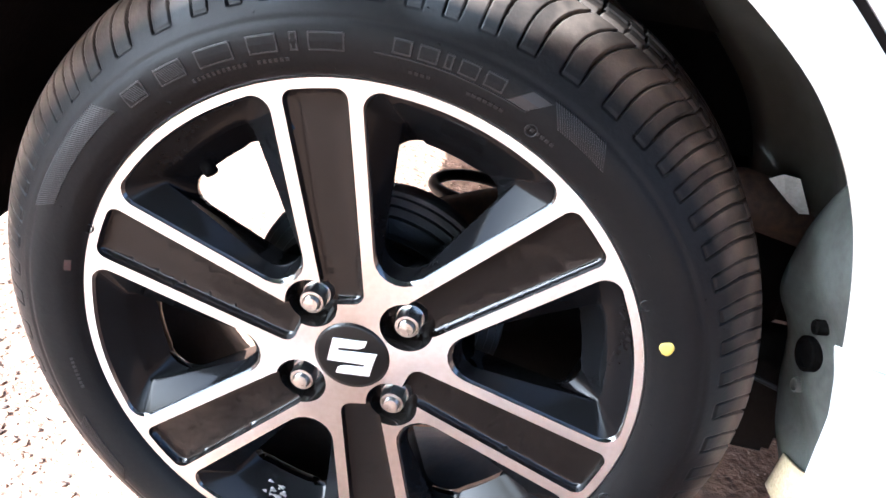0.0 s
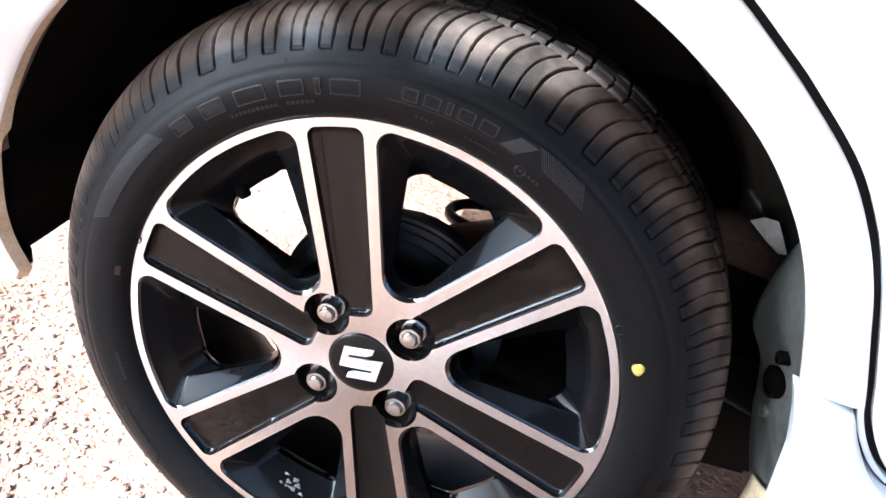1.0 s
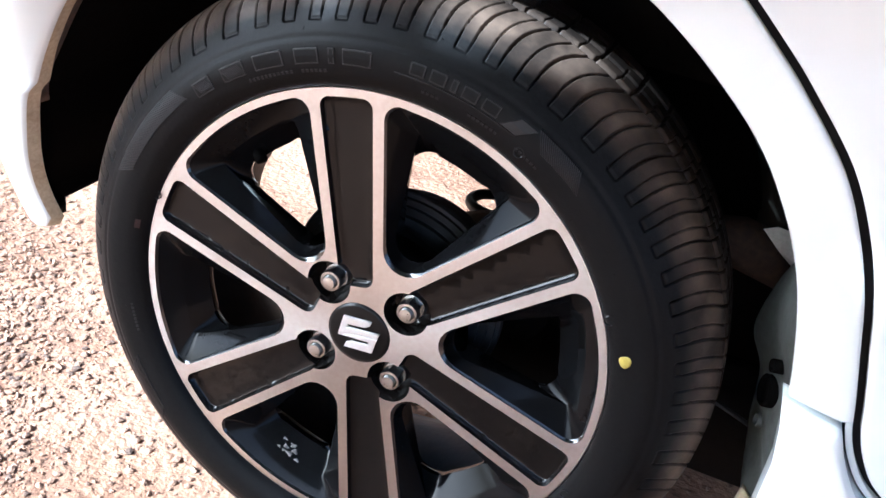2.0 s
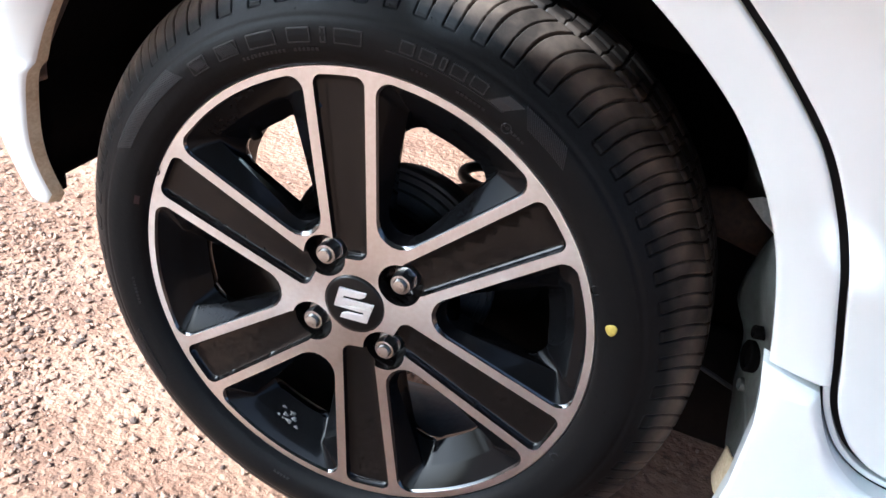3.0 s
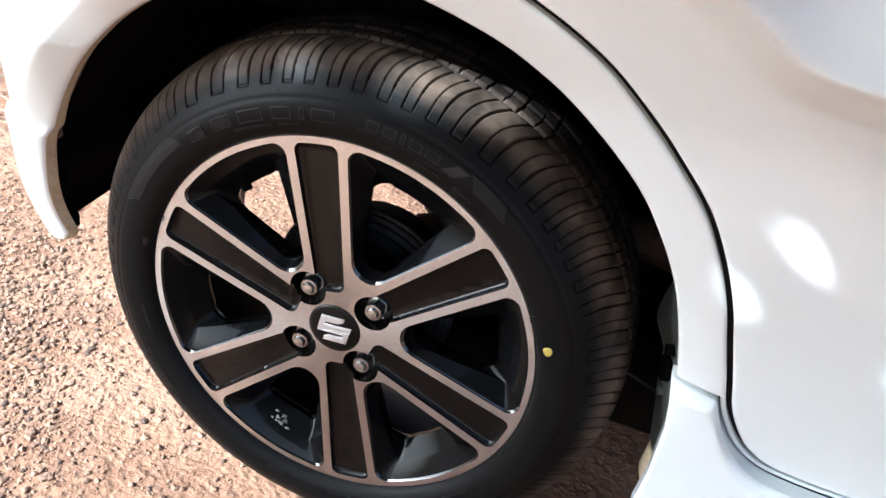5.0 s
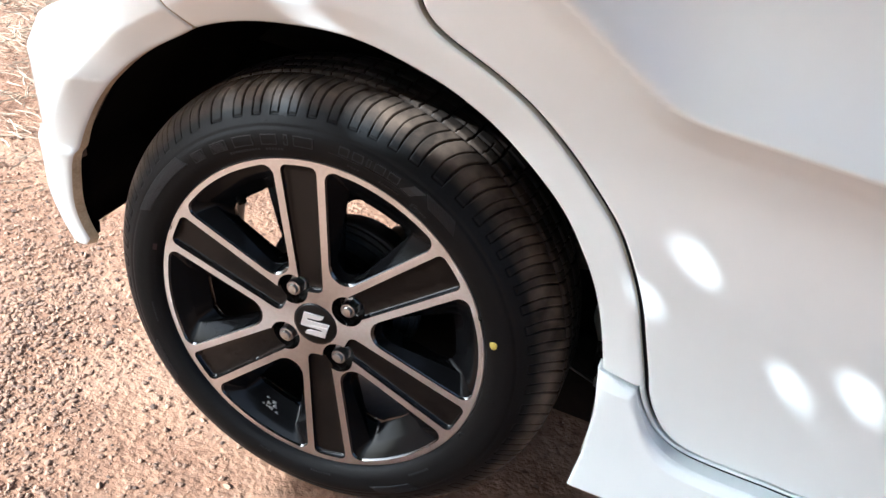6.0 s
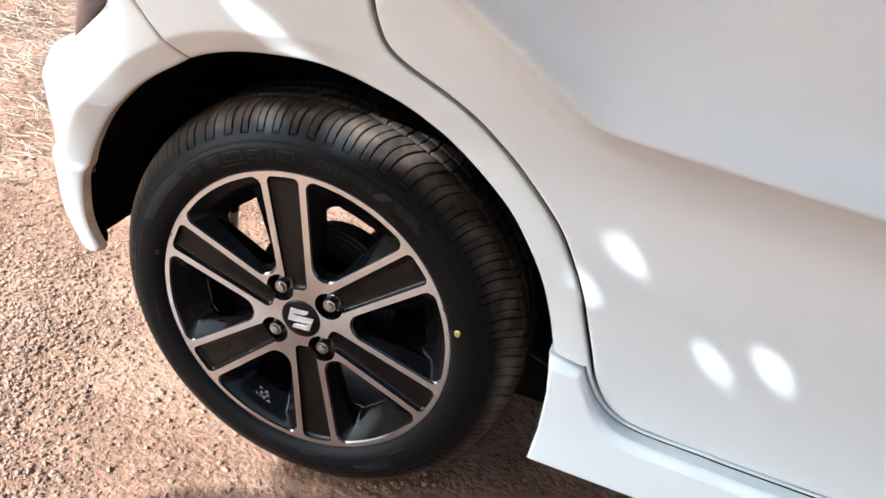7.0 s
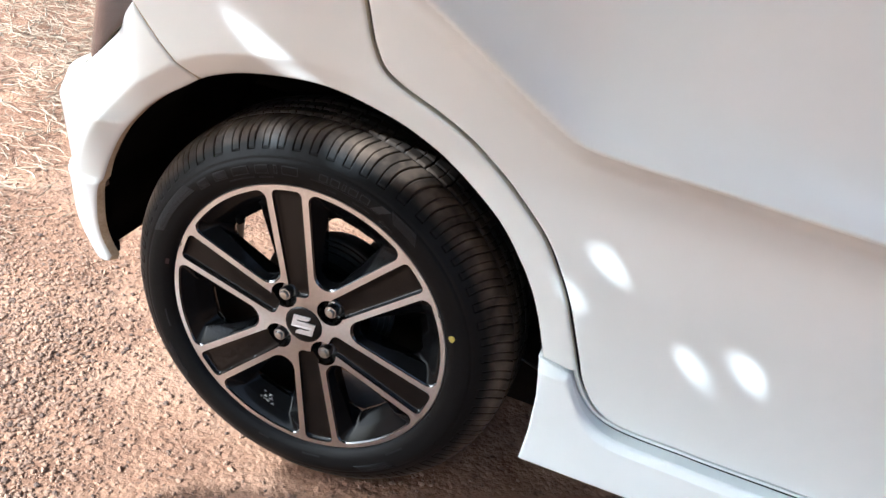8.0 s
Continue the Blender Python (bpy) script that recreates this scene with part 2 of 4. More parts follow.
def to_line(pts, line):
    """Distance to an open polyline."""
    pts, line = np.asarray(pts, float), np.asarray(line, float)
    a, ab = line[:-1], line[1:] - line[:-1]
    out = np.empty(len(pts))
    for s in range(0, len(pts), 2000):
        p = pts[s:s + 2000, None, :]
        t = np.clip(((p - a) * ab).sum(-1) / ((ab * ab).sum(-1) + 1e-15), 0, 1)
        out[s:s + 2000] = np.sqrt((((a + t[..., None] * ab) - p) ** 2).sum(-1)).min(1)
    return out


def triangulate(points, edges):
    v, e, f, *_ = delaunay_2d_cdt([Vector((float(a), float(b))) for a, b in points], edges, [], 0, 1e-6)
    return np.array([(q.x, q.y) for q in v]), [tuple(t) for t in f]


# ---- the car's outer skin: (u, z) unrolled, u = x along the side and round the rear corner ----
SIDE_Y, CORNER_U, CORNER_R = -0.02, -0.296, 0.092
ARCH = spline([(-0.3430, 0.268), (-0.3455, 0.292), (-0.3390, 0.325), (-0.3325, 0.352), (-0.3230, 0.388), (-0.3145, 0.407), (-0.3000, 0.438), (-0.2755, 0.486), (-0.2440, 0.529), (-0.2135, 0.559), (-0.1775, 0.585), (-0.1415, 0.609),
               (-0.0900, 0.629), (-0.0270, 0.641), (0.0300, 0.643), (0.0980, 0.628), (0.1430, 0.609), (0.1900, 0.580), (0.2385, 0.540), (0.2700, 0.500), (0.2920, 0.460), (0.3070, 0.420), (0.3180, 0.382), (0.3230, 0.362)], 5)
DOOR_EDGE = spline([(0.060, 0.90), (0.066, 0.80), (0.076, 0.735), (0.0815, 0.712), (0.092, 0.690), (0.114, 0.674), (0.160, 0.653), (0.198, 0.631), (0.2355, 0.600), (0.2590, 0.579),
                    (0.2970, 0.540), (0.3225, 0.500), (0.341, 0.460), (0.3545, 0.420), (0.3680, 0.379), (0.3765, 0.351), (0.388, 0.328), (0.404, 0.3075), (0.428, 0.2935), (0.464, 0.2890), (0.522, 0.2880), (0.60, 0.2865), (1.05, 0.286)], 5)
ARCH_A, DOOR_A = np.array(ARCH), np.array(DOOR_EDGE)


def plan(u):
    """Point and outward normal of the skin in plan."""
    u = np.asarray(u, float)
    th = np.clip((CORNER_U - u) / CORNER_R, 0, math.pi / 2)
    past = np.maximum(0, CORNER_U - CORNER_R * math.pi / 2 - u)
    x = np.maximum(u, CORNER_U) - CORNER_R * np.sin(th)
    y = SIDE_Y + CORNER_R * (1 - np.cos(th)) + past
    return x, y, -np.sin(th), -np.cos(th)


def crease_z(x):
    low = 0.6745 - 0.035 * (x - 0.3166)
    high = 0.7040 + 0.66 * (0.271 - x)
    k = 0.006
    return k * np.logaddexp(low / k, high / k)


def crease_run(x):
    """Length along the crease per length along the car."""
    return np.sqrt(1 + ((crease_z(x + 0.004) - crease_z(x - 0.004)) / 0.008) ** 2)


def flare(u, z):
    d = to_line(np.stack([u, z], 1), ARCH_A)
    w = 0.25 + 0.75 * smooth((0.08 - u) / 0.16)
    k = 0.0012
    rise = -k * np.logaddexp(-d / k, -0.029 / k)
    return 0.0175 * w * np.clip(rise / 0.029, 0, 1) - 0.0045 * w - 0.004 * (1 - w)


def off_side(u, z):
    s = z - crease_z(u)
    t = np.clip(s / crease_run(u) / 0.034 + 1, 0, 1)
    up = np.maximum(s, 0)
    h = np.minimum(z, crease_z(u))
    o = 0.17 * (np.minimum(h, 0.50) - 0.49) + 0.05 * np.clip(h - 0.50, 0, 0.10) + 0.24 * np.maximum(h - 0.60, 0) + 0.029 * t ** 1.4
    o = o - 0.020 * (1 - np.exp(-up / 0.06)) - 0.06 * up
    return o + flare(u, z)


def off_bumper(u, z):
    wu = smooth((-0.20 - u) / 0.10)
    o = 0.10 * (np.minimum(z, 0.62) - 0.45) - wu * 0.50 * np.maximum(0, z - 0.515)
    s = smooth((u + 0.30) / 0.10) * smooth((z - 0.50) / 0.06)
    o = o * (1 - s) + s * (0.0017 + 0.05 * np.clip(z - 0.50, 0, 0.10) + 0.24 * np.maximum(z - 0.60, 0))
    o = o + 0.007 * smooth((0.414 - z) / 0.010)
    o = o - 2.0 * np.maximum(0, 0.35 - z) ** 2
    return o + flare(u, z)


CREASE_PTS = [(x, float(crease_z(x) + d * crease_run(x))) for x in np.arange(-0.02, 1.05, 0.009) for d in (-0.036, -0.031, -0.025, -0.019, -0.013, -0.008, -0.004, -0.0012, 0.0012, 0.004, 0.010)]
LEDGE_PTS = [(u, z) for u in np.arange(-0.60, -0.20, 0.010) for z in (0.401, 0.404, 0.407, 0.410, 0.413, 0.416, 0.511, 0.5145, 0.517, 0.521)]


fl_t = np.gradient(ARCH_A, axis=0)
fl_n = np.stack([-fl_t[:, 1], fl_t[:, 0]], 1) / np.linalg.norm(fl_t, axis=1)[:, None]
FLARE_PTS = [tuple(p) for d in (0.012, 0.020, 0.0255, 0.0280, 0.0300, 0.0325) for p in resample(ARCH_A + fl_n * d, 0.009, closed=False)]


def skin(name, loop, off, step, mat, parent, label="", lip=0.014, edge=0.0025, lip_mat=None, base=0.0, extra=()):
    """A pressed panel: an outline on the skin, a rolled edge and a turned-in lip."""
    loop = resample(loop, step * 0.6)
    n = len(loop)
    edges = [(i, (i + 1) % n) for i in range(n)]
    lo, hi = loop.min(0), loop.max(0)
    gx, gz = np.meshgrid(np.arange(lo[0], hi[0], step), np.arange(lo[1], hi[1], step))
    gx = gx + (np.arange(gx.shape[0]) % 2)[:, None] * step * 0.5
    grid = np.stack([gx.ravel(), gz.ravel()], 1)
    if len(extra):
        ex = np.array(extra)
        near = (np.abs(grid[:, None, :] - ex[None, :, :]).max(-1).min(1) if len(grid) * len(ex) < 4e7 else np.ones(len(grid)))
        grid = np.vstack([grid[near > step * 0.45], ex])
    grid = grid[inside_of(grid, loop) > step * 0.45]
    tang = np.roll(loop, -1, 0) - np.roll(loop, 1, 0)
    nrm = np.stack([-tang[:, 1], tang[:, 0]], 1) / (np.linalg.norm(tang, axis=1)[:, None] + 1e-12)
    area = (loop[:, 0] * np.roll(loop[:, 1], -1) - np.roll(loop[:, 0], -1) * loop[:, 1]).sum()
    if area < 0:
        nrm = -nrm
    rings = []
    for d in (edge * 0.3, edge, step * 0.45):
        r = loop + nrm * d
        rings.append(r[inside_of(r, loop) > d * 0.85])
    v2, f2 = triangulate(np.vstack([loop, *rings, grid]), edges)
    cen = np.array([v2[list(f)].mean(0) for f in f2])
    keep = inside_of(cen, loop) > 0
    f2 = [f for f, k in zip(f2, keep) if k]
    d = np.maximum(inside_of(v2, loop), 0)
    roll = edge * (1 - np.sqrt(np.clip(1 - (1 - np.minimum(d / edge, 1)) ** 2, 0, 1)))
    o = off(v2[:, 0], v2[:, 1]) - roll + base
    x, y, nx, ny = plan(v2[:, 0])
    top = np.stack([x + nx * o, y + ny * o, v2[:, 1]], 1)
    back = np.stack([x + nx * (o - lip), y + ny * (o - lip), v2[:, 1]], 1)
    count = {}
    for f in f2:
        for a, b in zip(f, f[1:] + f[:1]):
            count[(a, b)] = count.get((a, b), 0) + 1
    verts, faces, ids = list(top), [], []
    for f in f2:
        p = top[list(f)]
        flip = np.dot(np.cross(p[1] - p[0], p[2] - p[0]), (nx[f[0]], ny[f[0]], 0)) < 0
        faces.append(f[::-1] if flip else f)
        ids.append(0)
    rim, rim_top = {}, {}
    for (a, b) in list(count):
        if (b, a) not in count:
            for q in (a, b):
                if q not in rim:
                    rim_top[q] = len(verts)
                    verts.append(top[q])
                    rim[q] = len(verts)
                    verts.append(back[q])
            faces.append((rim_top[b], rim_top[a], rim[a], rim[b]))
            ids.append(1 if lip_mat else 0)
    return link_mesh(name, verts, faces, mat, parent, label, mats=[mat, lip_mat] if lip_mat else None, ids=ids if lip_mat else None)


def empty(name, where=(0, 0, 0), parent=None):
    ob = new(name)
    ob.location = where
    ob.empty_display_size = 0.1
    if parent is not None:
        ob.parent = parent
    return ob


# ---- ground ----
def ground_height(x, y):
    h = 0.0
    h += 0.012 * noise.noise((x * 1.3, y * 1.3, 0.0)) + 0.005 * noise.noise((x * 6, y * 6, 3.0)) + 0.0022 * noise.noise((x * 22, y * 22, 7.0)) + 0.0012 * noise.noise((x * 60, y * 60, 9.0))
    near = math.exp(-((x * x + (y - 0.07) ** 2) / 0.06))
    return h * (1 - near)


def axis(lo, hi, step, far):
    a = list(np.arange(lo, hi + step / 2, step))
    d, left, right = step, [], []
    p = lo
    while p > -far:
        d *= 1.35
        p -= d
        left.append(p)
    d, p = step, hi
    while p < far:
        d *= 1.35
        p += d
        right.append(p)
    return left[::-1] + a + right


def build_ground():
    xs, ys = axis(-2.0, 0.75, 0.0105, 900), axis(-0.45, 1.7, 0.0105, 900)
    verts = [(x, y, ground_height(x, y)) for y in ys for x in xs]
    w = len(xs)
    faces = [(j * w + i, j * w + i + 1, (j + 1) * w + i + 1, (j + 1) * w + i) for j in range(len(ys) - 1) for i in range(w - 1)]
    g = link_mesh("ground", verts, faces, M_GROUND)
    tagged(g, "sunlit reddish tan sandy gravel yard", "ground", kind="structure")


build_ground()

# ---- car ----
car = empty("car")
tagged(car, "white pearl hatchback with two-tone alloy rear wheel, parked on gravel", "car")

q_loop = ARCH[ARCH.index(min(ARCH, key=lambda p: abs(p[0] + 0.152) + abs(p[1] - 0.603))):]
gap = 0.0055
dt = np.gradient(DOOR_A, axis=0)
dn = np.stack([dt[:, 1], -dt[:, 0]], 1) / np.linalg.norm(dt, axis=1)[:, None]
quarter_side = [tuple(p) for p in (DOOR_A + dn * gap)]
quarter_side = [p for p in quarter_side if p[1] > 0.358]
quarter = q_loop + [(0.3240, 0.3600), (0.3610, 0.3572)] + quarter_side[::-1] + [(-0.225, 0.90), (-0.2155, 0.690), (-0.1875, 0.6465), (-0.1530, 0.6045)]
skin("quarter_panel", quarter, off_side, 0.012, M_PAINT, car, "white rear quarter panel with round wheel arch", lip_mat=M_LIP_PALE, lip=0.010, extra=CREASE_PTS + FLARE_PTS)

door_loop = DOOR_EDGE + [(1.05, 0.90)]
rear_door = skin("rear_door", door_loop, off_side, 0.012, M_PAINT, car, "white rear door with pressed crease", lip=0.02, extra=CREASE_PTS)

b_arch = [p for p in ARCH if p[0] < -0.1570]
bumper = [(-1.75, 0.27), (-0.52, 0.275), (-0.43, 0.268), (-0.385, 0.258), (-0.362, 0.2545), (-0.350, 0.2575)] + b_arch + [(-0.1552, 0.6035), (-0.1897, 0.6455), (-0.2178, 0.6885), (-0.266, 0.640), (-0.330, 0.574), (-0.40, 0.545), (-1.75, 0.535)]
skin("rear_bumper", bumper, off_bumper, 0.013, M_PAINT, car, "white rear bumper with stepped lower edge", lip_mat=M_LIP, lip=0.012, extra=LEDGE_PTS + FLARE_PTS)


lens_loop = [(-0.2220, 0.6920), (-0.268, 0.646), (-0.333, 0.579), (-0.40, 0.550), (-0.52, 0.545), (-0.52, 0.90), (-0.222, 0.90)]
skin("tail_light", lens_loop, lambda u, z: (-0.030 - 0.15 * np.maximum(0, z - 0.58)) * smooth((-0.18 - u) / 0.10) + 0.008, 0.02, M_LENS, car, "dark smoked tail light lens")

# side skirt below the door
sk_top = [(0.3200, 0.3580), (0.3625, 0.3535)] + [tuple(p) for p in (DOOR_A + dn * 0.0113) if p[1] < 0.351 and p[0] > 0.355]
skirt = [(0.327, 0.2035), (0.3305, 0.253), (0.329, 0.312), (0.3245, 0.339), (0.3185, 0.3625)] + sk_top[1:] + [(1.05, 0.2035)]
SK_A = np.array(sk_top)


def off_skirt(u, z):
    d = to_line(np.stack([u, z], 1), SK_A)
    shelf = np.clip(d / (0.0115 - 0.0075 * np.exp(-((u - 0.375) / 0.020) ** 2)), 0, 1)
    return -0.0180 + 0.0060 * shelf + 0.002 * smooth((d - 0.0115) / 0.03) - 0.004 * smooth((0.340 - u) / 0.022) * smooth((z - 0.30) / 0.06)


sk_line = resample(sk_top, 0.008, closed=False)
sk_t = np.gradient(sk_line, axis=0)
sk_n = np.stack([sk_t[:, 1], -sk_t[:, 0]], 1) / np.linalg.norm(sk_t, axis=1)[:, None]
SHELF_PTS = [tuple(p) for d in (0.006, 0.0098, 0.0112, 0.0120, 0.0140, 0.018) for p in (sk_line + sk_n * d)]
skin("side_skirt", skirt, off_skirt, 0.008, M_PAINT, car, "white plastic side skirt below the door", lip=0.018, edge=0.0030, extra=SHELF_PTS)

strip_pts = [p for p in DOOR_EDGE if p[1] < 0.37]
strip_o = [tuple(q) for q, p in zip(DOOR_A + dn * 0.0100, DOOR_EDGE) if p[1] < 0.37]
strip_i = [tuple(q) for q, p in zip(DOOR_A + dn * 0.0052, DOOR_EDGE) if p[1] < 0.37]
skin("sill_strip", strip_i + strip_o[::-1], lambda u, z: off_side(u, z) - 0.0035, 0.005, M_PAINT, car, "white body sill flange", lip=0.01, edge=0.0012)

# black seal behind the shut lines
seal_i = [tuple(q) for q in (DOOR_A + dn * -0.02)]
seal_o = [tuple(q) for q in (DOOR_A + dn * 0.018)]
skin("door_seal", seal_i + seal_o[::-1], lambda u, z: off_side(u, z) - 0.011, 0.012, M_SEAL, car, lip=0.006, edge=0.001)
gl = [(-0.149, 0.609), (-0.183, 0.651), (-0.211, 0.693)]
gr = [(-0.224, 0.684), (-0.195, 0.642), (-0.162, 0.601)]
skin("panel_gap_filler", gl + gr, lambda u, z: off_bumper(u, z) - 0.0045, 0.012, M_LIP_PALE, car, lip=0.004, edge=0.001)


# plain upper body, underbody and far side that close the car
def box(bm, x0, x1, y0, y1, z0, z1, bevel=0.0):
    m = bmesh.ops.create_cube(bm, size=1.0)
    for v in m["verts"]:
        v.co = Vector(((x0 + x1) / 2 + v.co.x * (x1 - x0), (y0 + y1) / 2 + v.co.y * (y1 - y0), (z0 + z1) / 2 + v.co.z * (z1 - z0)))
    if bevel:
        es = list({e for v in m["verts"] for e in v.link_edges})
        bmesh.ops.bevel(bm, geom=es, offset=bevel, segments=3, affect='EDGES')


def loft(bm, sections):
    rows = [[bm.verts.new(p) for p in s] for s in sections]
    for a, b in zip(rows, rows[1:]):
        for i in range(len(a)):
            j = (i + 1) % len(a)
            bm.faces.new((a[i], a[j], b[j], b[i]))
    bm.faces.new(rows[0][::-1])
    bm.faces.new(rows[-1])


bm = bmesh.new()


def cabin_ring(z, inset, front, rear):
    y0, y1 = -0.005 + inset, 1.565 - inset
    c = 0.10
    return [(rear + c, y0, z), (front - c, y0, z), (front, y0 + c, z), (front, y1 - c, z), (front - c, y1, z), (rear + c, y1, z), (rear, y1 - c, z), (rear, y0 + c, z)]


loft(bm, [cabin_ring(0.66, 0.040, 2.75, -0.30), cabin_ring(0.90, 0.045, 2.70, -0.30), cabin_ring(0.93, 0.06, 1.95, -0.30), cabin_ring(1.42, 0.17, 1.25, -0.18), cabin_ring(1.47, 0.26, 1.10, -0.10)])
part("upper_body", bm, M_PAINT, car, "plain white upper body and roof", shade=False)
bm = bmesh.new()
box(bm, 1.055, 2.75, -0.015, 1.56, 0.24, 0.70, 0.06)
part("front_body", bm, M_PAINT, car, "plain white front body")
bm = bmesh.new()
box(bm, 0.40, 1.06, 0.060, 1.55, 0.180, 0.30, 0.01)
box(bm, 0.40, 1.06, 0.060, 1.55, 0.30, 0.66)
part("floor_pan", bm, M_UNDER, car, "black coated underbody", shade=False)
bm = bmesh.new()
box(bm, -0.375, 0.40, 0.235, 1.34, 0.50, 0.655)
box(bm, -0.375, -0.335, 0.25, 1.46, 0.290, 0.655)
part("boot_floor", bm, M_UNDER, car, "black coated boot floor", shade=False)
bm = bmesh.new()
box(bm, -0.36, 0.33, 1.54, 1.56, 0.42, 0.67)
box(bm, 0.33, 1.06, 1.53, 1.56, 0.206, 0.67)
box(bm, -0.27, 0.27, 1.40, 1.52, 0.005, 0.55, 0.05)
part("far_side_panel", bm, M_PAINT, car, shade=False)


# wheel housing: black liner behind, grey metal ahead
def arch_shell(name, a0, a1, y0, y1, mat, label, grow=0.0):
    line = resample(ARCH, 0.02, closed=False)
    ang = np.degrees(np.arctan2(line[:, 1] - 0.33, line[:, 0])) % 360
    sel = line[(ang >= a0) & (ang <= a1)]
    ys = np.linspace(y0, y1, 10)
    verts, faces = [], []
    for p in sel:
        r = p - np.array([0, 0.33])
        low = float(smooth((0.42 - p[1]) / 0.10))
        r = r * (1 + (0.018 - 0.013 * low + grow) / np.linalg.norm(r))
        for y in ys:
            pinch = 1.0 - 0.16 * smooth((y - 0.17) / 0.08)
            wav = 0.004 * math.sin(p[0] * 45) * smooth((y - 0.02) / 0.05)
            verts.append((r[0] * pinch + wav, y + 0.022 * low * (p[0] < 0) * (1 - y / 0.245), 0.33 + r[1] * pinch + wav))
    w = len(ys)
    for i in range(len(sel) - 1):
        for j in range(w - 1):
            faces.append((i * w + j, i * w + j + 1, (i + 1) * w + j + 1, (i + 1) * w + j))
    ob = link_mesh(name, verts, faces, mat, car, label)
    so = ob.modifiers.new("thick", 'SOLIDIFY')
    so.thickness = 0.003
    so.offset = 1
    return ob


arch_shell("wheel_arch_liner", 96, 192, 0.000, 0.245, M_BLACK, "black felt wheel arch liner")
# brown strip that paints the sunlit ground's bounce along the liner's edge
arch_shell("liner_edge_bounce", 108, 172, 0.002, 0.020, M_RUST_BOUNCE, "outer edge of the liner, brown painted in for bounced sunlight", grow=-0.006)
arch_shell("inner_wheel_housing", 8, 98, 0.016, 0.245, M_HOUSING, "dark grey metal wheel housing")
bm = bmesh.new()
box(bm, -0.345, -0.333, 0.028, 0.052, 0.257, 0.278, 0.004)
part("liner_tab", bm, M_BLACK, car, "black plastic foot of the liner behind the bumper edge")
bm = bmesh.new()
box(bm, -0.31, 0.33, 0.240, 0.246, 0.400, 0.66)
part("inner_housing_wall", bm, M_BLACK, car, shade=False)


# ---- wheel ----
HUB = Vector((0.0, 0.0, 0.284))
SPIN = radians(12.0)
wheel = empty("wheel", HUB, car)
CAMBER = radians(0.27)      # the top leans in
WHEEL_POSE = Matrix.Translation(HUB) @ Matrix.Rotation(-CAMBER, 4, "X") @ Matrix.Rotation(-SPIN, 4, "Y")
wheel.matrix_local = WHEEL_POSE
wheel["label"] = "rear wheel with black and machined alloy rim"
FACE_Y = 0.001
R_LIP, R_IN = 0.2047, 0.1984


def fillet_loop(corners, radii, n=7, arc=None):
    """Corners with rounded vertices; between the corners named in arc the edge follows a circle about the hub."""
    k, out = len(corners), []
    c = [np.array(p, float) for p in corners]
    for i in range(k):
        a, p, b = c[i - 1], c[i], c[(i + 1) % k]
        u, v = (a - p) / np.linalg.norm(a - p), (b - p) / np.linalg.norm(b - p)
        if arc and i in arc:
            t = np.array([-p[1], p[0]]) / np.linalg.norm(p)
            if arc[i] == 'next':
                v = t if t @ v > 0 else -t
            else:
                u = t if t @ u > 0 else -t
        half = math.acos(np.clip(u @ v, -1, 1)) / 2
        r = radii[i]
        d = r / math.tan(half)
        mid = (u + v) / np.linalg.norm(u + v)
        cen = p + mid * r / math.sin(half)
        s, e = p + u * d - cen, p + v * d - cen
        a0, a1 = math.atan2(s[1], s[0]), math.atan2(e[1], e[0])
        da = (a1 - a0 + math.pi) % (2 * math.pi) - math.pi
        out += [cen + r * np.array((math.cos(a0 + da * j / n), math.sin(a0 + da * j / n))) for j in range(n + 1)]
        if arc and arc.get(i) == 'next':
            q0, q1 = out[-1], c[(i + 1) % k]
            r0 = np.linalg.norm(p)
            th0, th1 = math.atan2(q0[1], q0[0]), math.atan2(q1[1], q1[0])
            dth = (th1 - th0 + math.pi) % (2 * math.pi) - math.pi
            span = abs(dth) - radii[(i + 1) % k] / r0
            m = 12
            for j in range(1, m):
                th = th0 + math.copysign(span * j / m, dth)
                rr = np.linalg.norm(q0) + (r0 - np.linalg.norm(q0)) * min(1, j / 2)
                out.append(np.array((math.cos(th), math.sin(th))) * rr)
    return np.array(out)


def turn(p, deg):
    a = radians(deg)
    return np.asarray(p) @ np.array([[math.cos(a), math.sin(a)], [-math.sin(a), math.cos(a)]])


def flank(r, side, grow=0.0):
    """A point on a spoke's outer edge at radius r, spoke along +x."""
    more = grow[0] + grow[1] * (r - 0.11) if isinstance(grow, tuple) else grow
    return np.array((r, side * (0.0244 + (r - 0.07) * 0.052 + more)))


def window_loop(grow, r_out, tip, corner):
    """The opening between the spokes at -30 and +30 degrees, about the +x axis."""
    def edge_point(r_target, sgn):
        lo, hi = 0.02, 0.25
        for _ in range(40):
            mid = (lo + hi) / 2
            p = turn(flank(mid, -sgn, grow), 30 * sgn)
            if np.linalg.norm(p) < r_target:
                lo = mid
            else:
                hi = mid
        return p
    a, b = edge_point(r_out, -1), edge_point(r_out, 1)
    p1, p2 = turn(flank(0.07, 1, grow), -30), turn(flank(0.19, 1, grow), -30)
    d = p2 - p1
    apex = p1 - d * (p1[1] / d[1])
    return fillet_loop([apex, a, b], [tip, corner, corner], arc={1: 'next', 2: 'prev'})


